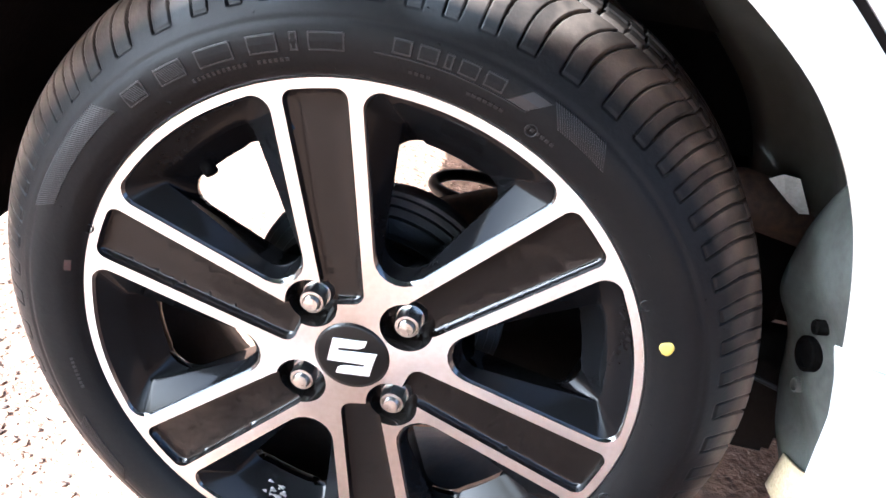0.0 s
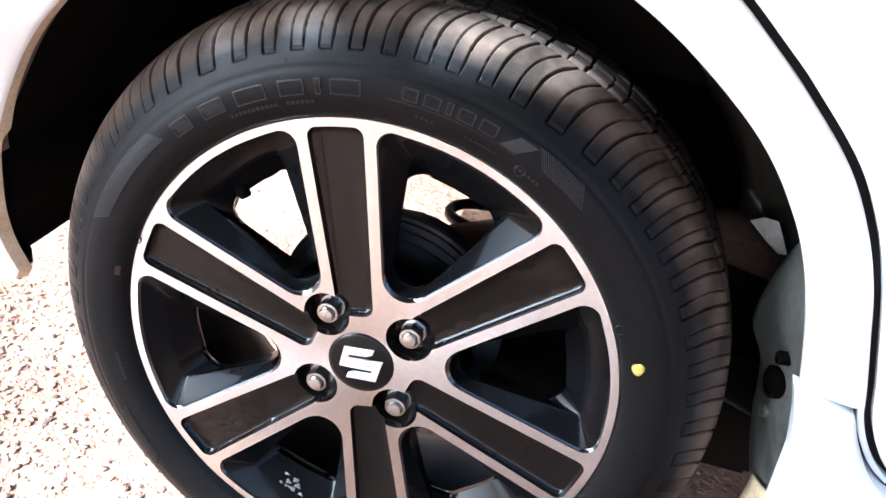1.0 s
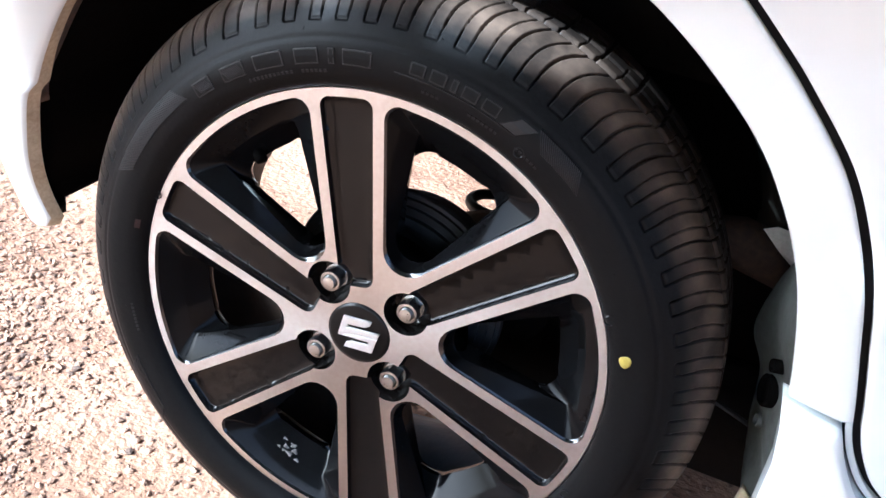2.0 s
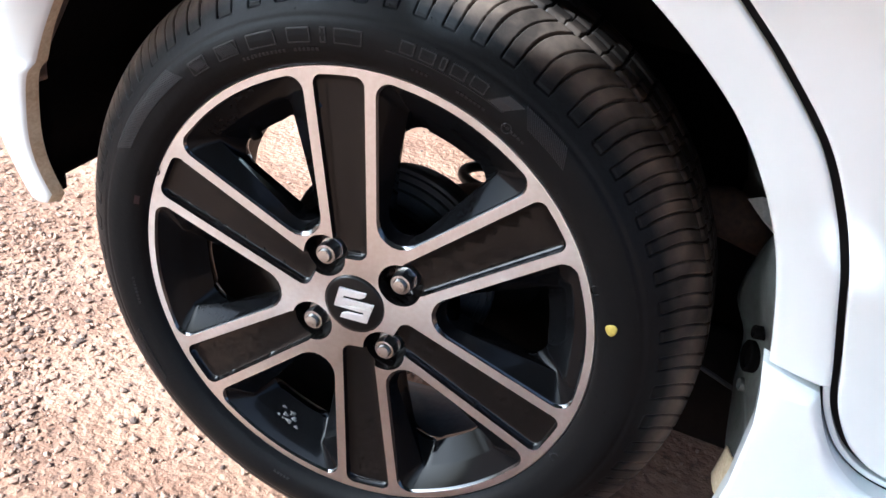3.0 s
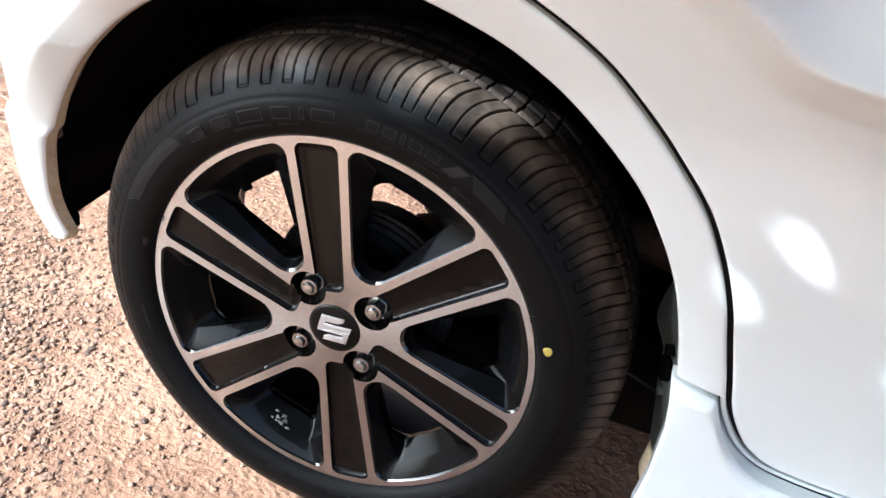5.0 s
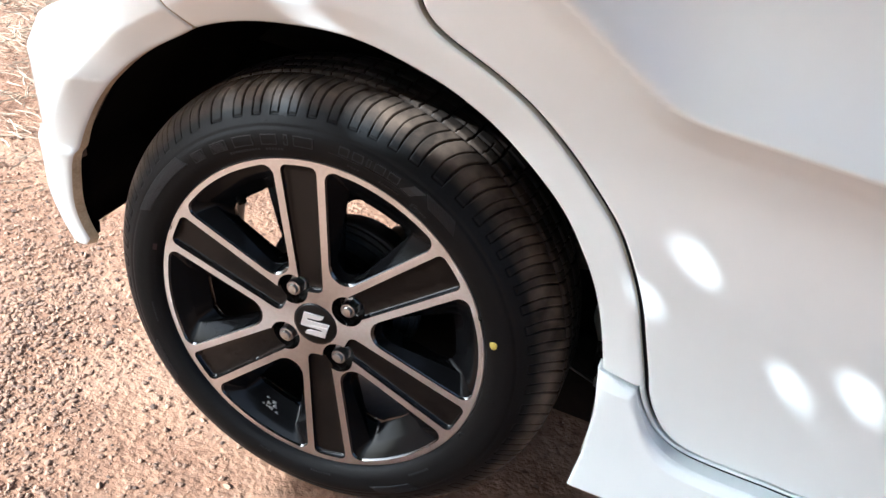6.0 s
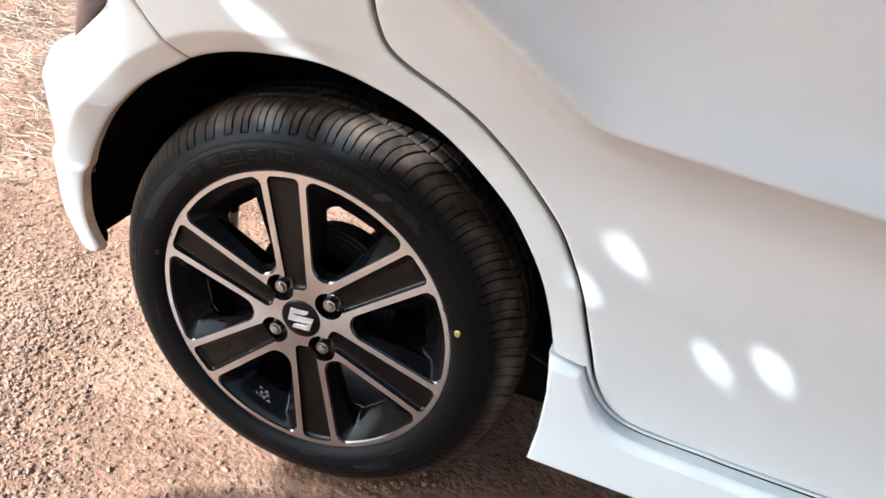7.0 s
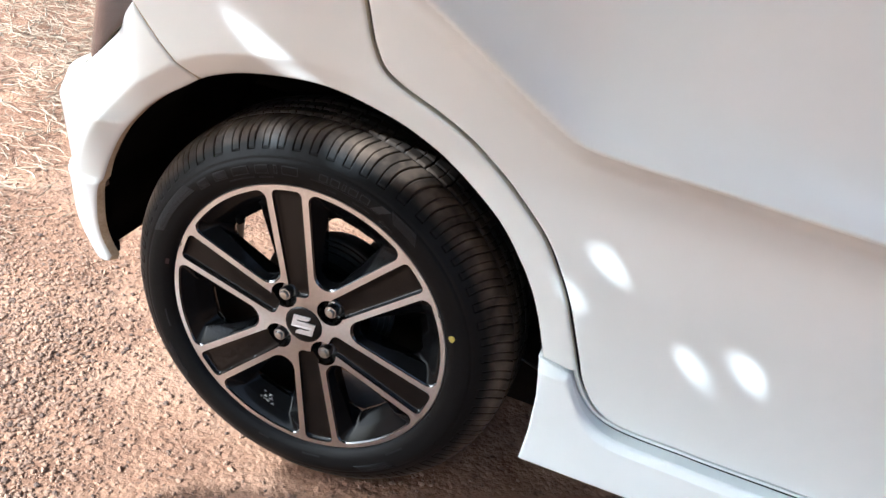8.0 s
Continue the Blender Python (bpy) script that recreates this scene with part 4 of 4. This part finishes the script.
loft_rings("brake_drum", revolve([(0.0, 0.056), (0.060, 0.056), (0.072, 0.058), (0.080, 0.062), (0.0835, 0.062), (0.0840, 0.066), (0.0880, 0.0665), (0.0905, 0.0665), (0.0910, 0.0700), (0.0945, 0.0705), (0.0965, 0.0705),
                                  (0.0970, 0.0735), (0.1000, 0.0740), (0.1012, 0.0755), (0.1012, 0.0800), (0.0990, 0.0825), (0.0900, 0.084), (0.0850, 0.088), (0.0800, 0.130), (0.02, 0.134)], 72), M_DRUM, brake, "black ribbed brake drum", sharp=40)


def tube(name, points, radius, mat, parent, label="", n=12):
    p = [Vector(q) for q in points]
    verts, faces = [], []
    ref = Vector((0.3, 0.2, 1)).normalized()
    for i, q in enumerate(p):
        t = (p[min(i + 1, len(p) - 1)] - p[max(i - 1, 0)]).normalized()
        a = t.cross(ref).normalized()
        b = t.cross(a)
        for k in range(n):
            th = 2 * math.pi * k / n
            verts.append(q + (a * math.cos(th) + b * math.sin(th)) * radius)
    for i in range(len(p) - 1):
        for k in range(n):
            faces.append((i * n + k, i * n + (k + 1) % n, (i + 1) * n + (k + 1) % n, (i + 1) * n + k))
    faces.append(tuple(range(n))[::-1])
    faces.append(tuple((len(p) - 1) * n + k for k in range(n)))
    return link_mesh(name, verts, faces, mat, parent, label)


SPRING = (0.062, 0.245)
coil = [(SPRING[0] + 0.052 * math.cos(t), SPRING[1] + 0.052 * math.sin(t), 0.193 + 0.050 * t / (2 * math.pi)) for t in np.linspace(0, 2 * math.pi * 5, 160)]
tube("coil_spring", coil, 0.0058, M_DRUM, car, "black coil spring of the rear axle", n=10)
tube("axle_beam", [(0.10, 0.14, 0.27), (0.11, 0.30, 0.265), (0.115, 0.80, 0.262), (0.11, 1.30, 0.265), (0.10, 1.42, 0.27)], 0.030, M_UNDER, car, "dark steel axle beam", n=16)
tube("fuel_filler_pipe", [(0.02, 0.19, 0.30), (0.15, 0.19, 0.355), (0.27, 0.20, 0.380), (0.40, 0.21, 0.352)], 0.024, M_RUST_BOUNCE, car, "dusty brown filler pipe behind the wheel", n=16)
bm = bmesh.new()
box(bm, 0.02, 0.37, 0.150, 0.205, 0.150, 0.275, 0.018)
part("trailing_arm", bm, M_UNDER, car, "black pressed steel trailing arm")
bm = bmesh.new()
box(bm, 0.10, 0.38, 0.26, 1.30, 0.19, 0.42, 0.03)
part("fuel_tank", bm, M_UNDER, car, "black plastic fuel tank ahead of the axle")
tube("brake_hose", [(0.02, 0.15, 0.40), (0.07, 0.17, 0.42), (0.10, 0.20, 0.40), (0.12, 0.24, 0.34)], 0.0045, M_BLACK, car, n=8)
tube("handbrake_cable", [(0.24, 0.10, 0.290), (0.288, 0.10, 0.277), (0.345, 0.10, 0.259)], 0.0022, M_DRUM, car, n=8)
tube("exhaust_pipe", [(-0.36, 1.05, 0.26), (0.2, 1.05, 0.27), (0.5, 0.9, 0.24)], 0.025, M_RUST_BOUNCE, car, n=14)

# white ragged plate by the filler pipe, standing in for a patch of sunlight
M_SUN_PATCH = material("sun_patch_white", (0.80, 0.79, 0.76), rough=0.8, second=(0.62, 0.60, 0.56), scale=60, fine=400, bump=0.0003)
bm = bmesh.new()
for k, (px, pz) in enumerate(((0.281, 0.4110), (0.292, 0.4150), (0.304, 0.4155), (0.311, 0.4030), (0.3195, 0.3880), (0.3130, 0.3850), (0.299, 0.3960))):
    bm.verts.new((px, 0.169 + 0.004 * (k % 2), pz))
bm.faces.new(bm.verts)
r = bmesh.ops.extrude_face_region(bm, geom=list(bm.faces))
bmesh.ops.translate(bm, vec=(0, 0.0012, 0), verts=[v for v in r["geom"] if isinstance(v, bmesh.types.BMVert)])
bmesh.ops.recalc_face_normals(bm, faces=bm.faces)
part("sun_patch_plate", bm, M_SUN_PATCH, car, "white plate standing in for a sun patch by the filler pipe", shade=False)

# grey metal end of the sill with its grommet and holes
def sill_bracket():
    outline = spline([(0.318, 0.446), (0.310, 0.428), (0.302, 0.404), (0.297, 0.375), (0.299, 0.354), (0.313, 0.329), (0.318, 0.305), (0.321, 0.282), (0.326, 0.262), (0.333, 0.234), (0.343, 0.212)], 4)
    verts, faces = [], []
    fr = np.linspace(0, 1, 16)
    for x, z in outline:
        xo = float(np.interp(z, (0.206, 0.253, 0.312, 0.339, 0.366, 0.403, 0.447), (0.340, 0.341, 0.338, 0.334, 0.328, 0.320, 0.306)))
        for f in fr:
            dent = 0.004 * math.sin(z * 70 + f * 3) * f * (1 - f) * 4
            verts.append((x + f * (xo - x) + dent, 0.104 - 0.006 * (1 - f) ** 6 - 0.090 * f, z))
    w = len(fr)
    for i in range(len(outline) - 1):
        for j in range(w - 1):
            faces.append((i * w + j, i * w + j + 1, (i + 1) * w + j + 1, (i + 1) * w + j))
    ob = link_mesh("sill_end_panel", verts, faces, M_GREY, car, "grey painted metal sill end with rubber grommet")
    so = ob.modifiers.new("thick", 'SOLIDIFY')
    so.thickness = 0.003
    return ob


bracket = sill_bracket()
for x, y, z, r, mat, nm in ((0.322, 0.056, 0.331, 0.0130, M_BLACK, "grommet"), (0.3185, 0.045, 0.360, 0.0055, M_BLACK, "drain_hole"), (0.3275, 0.066, 0.297, 0.0058, M_GREY, "drain_plug")):
    m = Matrix.Translation((x - 0.0055, y - 0.0015, z)) @ Matrix.Rotation(radians(-75), 4, 'Z')
    rings = [[m @ Vector(q) for q in ring] for ring in revolve([(r, 0.006), (r, -0.002), (r * 0.92, -0.003), (r * 0.78, -0.003), (r * 0.70, 0.000), (0.0, 0.001)], 28)]
    loft_rings(nm, rings, mat, bracket, sharp=40)

# inner return of the skirt's rear end
flap_v, flap_f = [], []
for k in range(9):
    f = k / 8
    for g in range(7):
        h = g / 6
        top, low = Vector((0.3325, 0.060, 0.236)).lerp(Vector((0.341, 0.010, 0.256)), f), Vector((0.3315, 0.068, 0.196)).lerp(Vector((0.341, 0.010, 0.210)), f)
        flap_v.append(low.lerp(top, h) + Vector((-0.003 * math.sin(math.pi * f), 0, 0)))
for k in range(8):
    for g in range(6):
        flap_f.append((k * 7 + g, k * 7 + g + 1, (k + 1) * 7 + g + 1, (k + 1) * 7 + g))
flap = link_mesh("skirt_return", flap_v, flap_f, M_LIP, car, "dusty beige inner return of the skirt")
flap.modifiers.new("thick", 'SOLIDIFY').thickness = 0.0025

# ---- loose stones ----
def stone_shapes(count, seed):
    rng = np.random.default_rng(seed)
    out = []
    for _ in range(count):
        bm = bmesh.new()
        bmesh.ops.create_icosphere(bm, subdivisions=1, radius=1.0)
        v = np.array([q.co[:] for q in bm.verts])
        v *= 1 + rng.uniform(-0.28, 0.28, (len(v), 1))
        v *= np.array([1.0, rng.uniform(0.6, 0.95), rng.uniform(0.4, 0.75)])
        f = np.array([[q.index for q in p.verts] for p in bm.faces])
        bm.free()
        out.append((v, f))
    return out


def scatter_stones(name, label, n, region, size, seed, density, sink=0.35):
    rng = np.random.default_rng(seed)
    shapes = stone_shapes(8, seed)
    V, Fc, base = [], [], 0
    made = 0
    while made < n:
        x, y = rng.uniform(region[0], region[1]), rng.uniform(region[2], region[3])
        if rng.uniform() > density(x, y):
            continue
        if abs(x) < 0.10 and -0.02 < y < 0.17:
            made += 1
            continue
        s = size[0] * (size[1] / size[0]) ** (rng.uniform() ** 2.2)
        v, f = shapes[rng.integers(8)]
        a = rng.uniform(0, 2 * math.pi)
        rot = np.array([[math.cos(a), -math.sin(a), 0], [math.sin(a), math.cos(a), 0], [0, 0, 1]])
        q = (v * s) @ rot.T
        q[:, 0] += x
        q[:, 1] += y
        q[:, 2] += ground_height(x, y) + s * sink * 0.7
        V.append(q)
        Fc.append(f + base)
        base += len(v)
        made += 1
    me = bpy.data.meshes.new(name)
    me.from_pydata(np.vstack(V).tolist(), [], np.vstack(Fc).tolist())
    me.materials.append(M_STONE)
    ob = new(name, me)
    tagged(ob, label, "gravel", kind="stuff")


def coarse(x, y):
    k = float(smooth((-0.22 - x - 0.5 * (y + 0.05)) / 0.35)) * float(smooth((0.45 - y) / 0.4))
    return 0.035 + 0.965 * k * (0.55 + 0.45 * noise.noise((x * 5, y * 5, 2)))


def even(x, y):
    return 0.45 + 0.5 * noise.noise((x * 3.5, y * 3.5, 5))


scatter_stones("coarse_gravel", "coarse brown gravel lying on the sand", 42000, (-1.2, 0.2, -0.40, 0.6), (0.0016, 0.0058), 3, coarse)
scatter_stones("fine_gravel", "fine tan grit on the sandy ground", 6500, (-1.9, 0.7, -0.45, 1.5), (0.0014, 0.0044), 8, even)


# dry straw and grass litter behind the car
def build_straw():
    rng = np.random.default_rng(12)
    V, Fc, base = [], [], 0
    made = 0
    while made < 9000:
        x, y = rng.uniform(-2.6, -0.62), rng.uniform(0.1, 2.2)
        dens = float(smooth((-0.72 - x) / 0.35)) * (0.35 + 0.65 * max(0.0, 0.5 + noise.noise((x * 3, y * 3, 1)) * 1.2))
        if rng.uniform() > dens:
            continue
        made += 1
        l, w = rng.uniform(0.015, 0.08), rng.uniform(0.0009, 0.0032)
        a = rng.uniform(0, 2 * math.pi)
        t = np.array([math.cos(a), math.sin(a)])
        s = np.array([-t[1], t[0]])
        h = ground_height(x, y) + rng.uniform(0.0, 0.018)
        curl = rng.uniform(-0.2, 0.2) * l
        rise = rng.uniform(-0.002, 0.012)
        rows = []
        for k in range(4):
            f = k / 3
            c = np.array([x, y]) + t * l * (f - 0.5) + s * curl * (f * (1 - f) * 4)
            z = h + rise * f + 0.002
            ww = w * (1 - 0.6 * f)
            rows.append([(c[0] + s[0] * ww, c[1] + s[1] * ww, z), (c[0], c[1], z + ww * 0.8), (c[0] - s[0] * ww, c[1] - s[1] * ww, z)])
        for r in rows:
            V.extend(r)
        for k in range(3):
            for j in range(2):
                o = base + k * 3 + j
                Fc.append((o, o + 1, o + 4, o + 3))
        base += 12
    me = bpy.data.meshes.new("dry_straw")
    me.from_pydata([tuple(map(float, v)) for v in V], [], Fc)
    me.materials.append(M_STRAW)
    ob = new("dry_straw", me)
    tagged(ob, "dry straw and grass litter scattered on the ground", "straw", kind="stuff")


build_straw()

# ---- an unseen tree, added to shade the side of the car ----
# gaps in the crown: centre x, z on the car's side, length, width, slope
GAPS = [(0.370, 0.533, 0.0200, 0.0052, -48), (0.342, 0.472, 0.0145, 0.0056, -36), (0.492, 0.429, 0.0250, 0.0043, -34), (0.523, 0.371, 0.0130, 0.0042, -22), (0.553, 0.441, 0.0205, 0.0042, -36),
        (0.573, 0.371, 0.0068, 0.0040, -30), (0.672, 0.385, 0.0070, 0.0045, -25), (-0.057, 0.682, 0.0200, 0.0058, -22), (-0.006, 0.650, 0.0135, 0.0045, -30), (0.527, 0.217, 0.0090, 0.0036, -25),
        (0.022, 0.589, 0.0520, 0.0216, -8), (-0.100, 0.572, 0.0085, 0.0170, 60), (-0.166, 0.545, 0.0065, 0.0150, 60)]


def build_tree():
    rng = np.random.default_rng(21)
    org = np.array((-0.85, -1.95, 0.0))
    tree = empty("unseen_shade_tree", tuple(org))
    tagged(tree, "unseen broad leafy tree added to shade the parked car", "tree")
    way = np.array(SUN_WAY)
    holes = []
    for i, (gx, gz, ga, gb, slope) in enumerate(GAPS):
        k = 0.17 * (gz - 0.49) / way[1] if i < 10 else 0.0
        holes.append((gx + way[0] * k, gz + way[2] * k, ga, gb, math.cos(radians(slope)), math.sin(radians(slope))))
    n = 90000
    u, w = rng.uniform(-0.55, 2.6, n), rng.uniform(-0.76, 1.7, n)
    wob = np.array([noise.noise((a * 6, b * 6, 0.3)) for a, b in zip(u, w)])
    side = (w > 0.03 + 0.05 * smooth((-0.03 - u) / 0.06) + 0.04 * wob + 0.6 * np.maximum(0, -0.20 - u)) & (u > -0.36 + 0.05 * wob)
    fore = (w < 0.05) & (u > 0.03 + 0.12 * wob) & (rng.uniform(0, 1, n) < 0.10 + 0.25 * np.clip(wob, 0, 1) + 0.25 * (w > -0.13) + 0.6 * smooth((u - 0.05) / 0.25))
    # rounded, uneven crown
    lobes = np.array([noise.noise((a * 1.6, b * 1.6, 4.0)) for a, b in zip(u, w)])
    away = ((u - 0.95) / 1.80) ** 2 + ((w - 0.54) / 1.11) ** 2
    keep = (side | fore) & (away < 1.0 + 0.45 * lobes)
    u, w, away = u[keep], w[keep], away[keep]
    m = len(u)
    cen = np.stack([u, np.full(m, SIDE_Y), w], 1) - way * (2.55 + 0.80 * np.sqrt(np.clip(1.15 - away, 0.04, 1)) * rng.uniform(-1, 1, m))[:, None]
    l, b = rng.uniform(0.018, 0.034, (m, 1)), rng.uniform(0.010, 0.016, (m, 1))
    nrm = -way + rng.normal(0, 0.45, (m, 3))
    nrm /= np.linalg.norm(nrm, axis=1)[:, None]
    ax = np.cross(nrm, rng.normal(0, 1, (m, 3)))
    ax /= np.linalg.norm(ax, axis=1)[:, None]
    bx = np.cross(nrm, ax)
    leaf = np.stack([cen - ax * l, cen - ax * l * 0.3 + bx * b, cen + ax * l * 0.45 + bx * b * 0.8, cen + ax * l, cen + ax * l * 0.45 - bx * b * 0.8, cen - ax * l * 0.3 - bx * b, cen + nrm * 0.004], 1)
    probe = np.concatenate([leaf, (leaf[:, :6] + leaf[:, [1, 2, 3, 4, 5, 0]]) / 2, (leaf[:, :6] + leaf[:, 6:]) / 2], 1)
    k = (SIDE_Y - probe[..., 1]) / way[1]
    pu, pw = probe[..., 0] + way[0] * k, probe[..., 2] + way[2] * k
    ok = np.ones(m, bool)
    for gx, gz, ga, gb, c, s in holes:
        p, q = (pu - gx) * c + (pw - gz) * s, -(pu - gx) * s + (pw - gz) * c
        ok &= ((p / ga) ** 2 + (q / gb) ** 2 > 1).all(1)
    leaf = leaf[ok] - org
    m = len(leaf)
    faces = [(7 * i + j, 7 * i + (j + 1) % 6, 7 * i + 6) for i in range(m) for j in range(6)]
    link_mesh("crown", leaf.reshape(-1, 3), faces, M_LEAF, tree, "dense green leaves with gaps", shade=False)
    # the crown spreads on overhead in uneven clumps, added to hold back skylight
    k, many = 1000, 42000
    clump = np.stack([rng.uniform(-1.4, 5.2, k), rng.uniform(-4.6, 2.6, k), rng.uniform(2.2, 3.6, k)], 1)
    lift = np.array([noise.noise((a * 0.7, b * 0.7, 2.0)) for a, b, _ in clump])
    clump = clump[(lift > -0.22) & (((clump[:, 0] - 1.8) / 3.3) ** 2 + ((clump[:, 1] + 1.0) / 3.6) ** 2 < 1 + 0.4 * lift)]
    pick = rng.integers(0, len(clump), many)
    cen = clump[pick] + rng.normal(0, 1, (many, 3)) * np.array((0.20, 0.20, 0.11))
    l, b = rng.uniform(0.03, 0.055, (many, 1)), rng.uniform(0.016, 0.026, (many, 1))
    nrm = np.array((0, 0, 1.0)) + rng.normal(0, 0.5, (many, 3))
    nrm /= np.linalg.norm(nrm, axis=1)[:, None]
    ax = np.cross(nrm, rng.normal(0, 1, (many, 3)))
    ax /= np.linalg.norm(ax, axis=1)[:, None]
    bx = np.cross(nrm, ax)
    high = np.stack([cen - ax * l, cen - ax * l * 0.3 + bx * b, cen + ax * l * 0.45 + bx * b * 0.8, cen + ax * l, cen + ax * l * 0.45 - bx * b * 0.8, cen - ax * l * 0.3 - bx * b, cen + nrm * 0.006], 1)
    # leave the sun its way to the open yard and through the gaps below
    s_back = (high[..., 1] - SIDE_Y) / way[1]
    hu, hw = high[..., 0] - way[0] * s_back, high[..., 2] - way[2] * s_back
    clear = ~((hw < 0.9) & (hu < 0.9)).any(1)
    high = high[clear] - org
    faces = [(7 * i + j, 7 * i + (j + 1) % 6, 7 * i + 6) for i in range(len(high)) for j in range(6)]
    link_mesh("crown", high.reshape(-1, 3), faces, M_LEAF, tree, "high spreading leaves added to cut the skylight", shade=False)
    fork = Vector((0.1, 0.15, 1.05))
    tr = [(0, 0, -0.05), (0.02, 0.0, 0.25), (-0.03, 0.04, 0.55), (0.05, 0.10, 0.85), tuple(fork)]
    verts, faces, n = [], [], 20
    for i, q in enumerate(tr):
        r = (0.15, 0.11, 0.095, 0.085, 0.075)[i]
        for k in range(n):
            th = 2 * math.pi * k / n
            rr = r * (1 + 0.08 * math.sin(3 * th + i))
            verts.append((q[0] + rr * math.cos(th), q[1] + rr * math.sin(th), q[2]))
    for i in range(len(tr) - 1):
        for k in range(n):
            faces.append((i * n + k, i * n + (k + 1) % n, (i + 1) * n + (k + 1) % n, (i + 1) * n + k))
    link_mesh("trunk", verts, faces, M_BARK, tree)
    for i in range(0, m, m // 40):
        e = Vector(leaf[i, 0])
        if e.z < 1.2:
            continue
        mid = fork.lerp(e, 0.5) + Vector((0, 0, 0.12))
        way_pts = [np.array(mid.lerp(e, f / 12)) + org for f in range(13)] + [np.array(fork.lerp(mid, f / 8)) + org for f in range(9)]
        seen = [q + way * ((SIDE_Y - q[1]) / way[1]) for q in way_pts]
        if any((((q[0] - gx) * c + (q[2] - gz) * s) / (ga + 0.05)) ** 2 + ((-(q[0] - gx) * s + (q[2] - gz) * c) / (gb + 0.05)) ** 2 < 1 for q in seen for gx, gz, ga, gb, c, s in holes):
            continue
        tube("limb", [fork - Vector((0, 0, 0.05)), fork.lerp(mid, 0.5) + Vector((0, 0, 0.05)), mid, e], 0.012, M_BARK, tree, n=8)


build_tree()
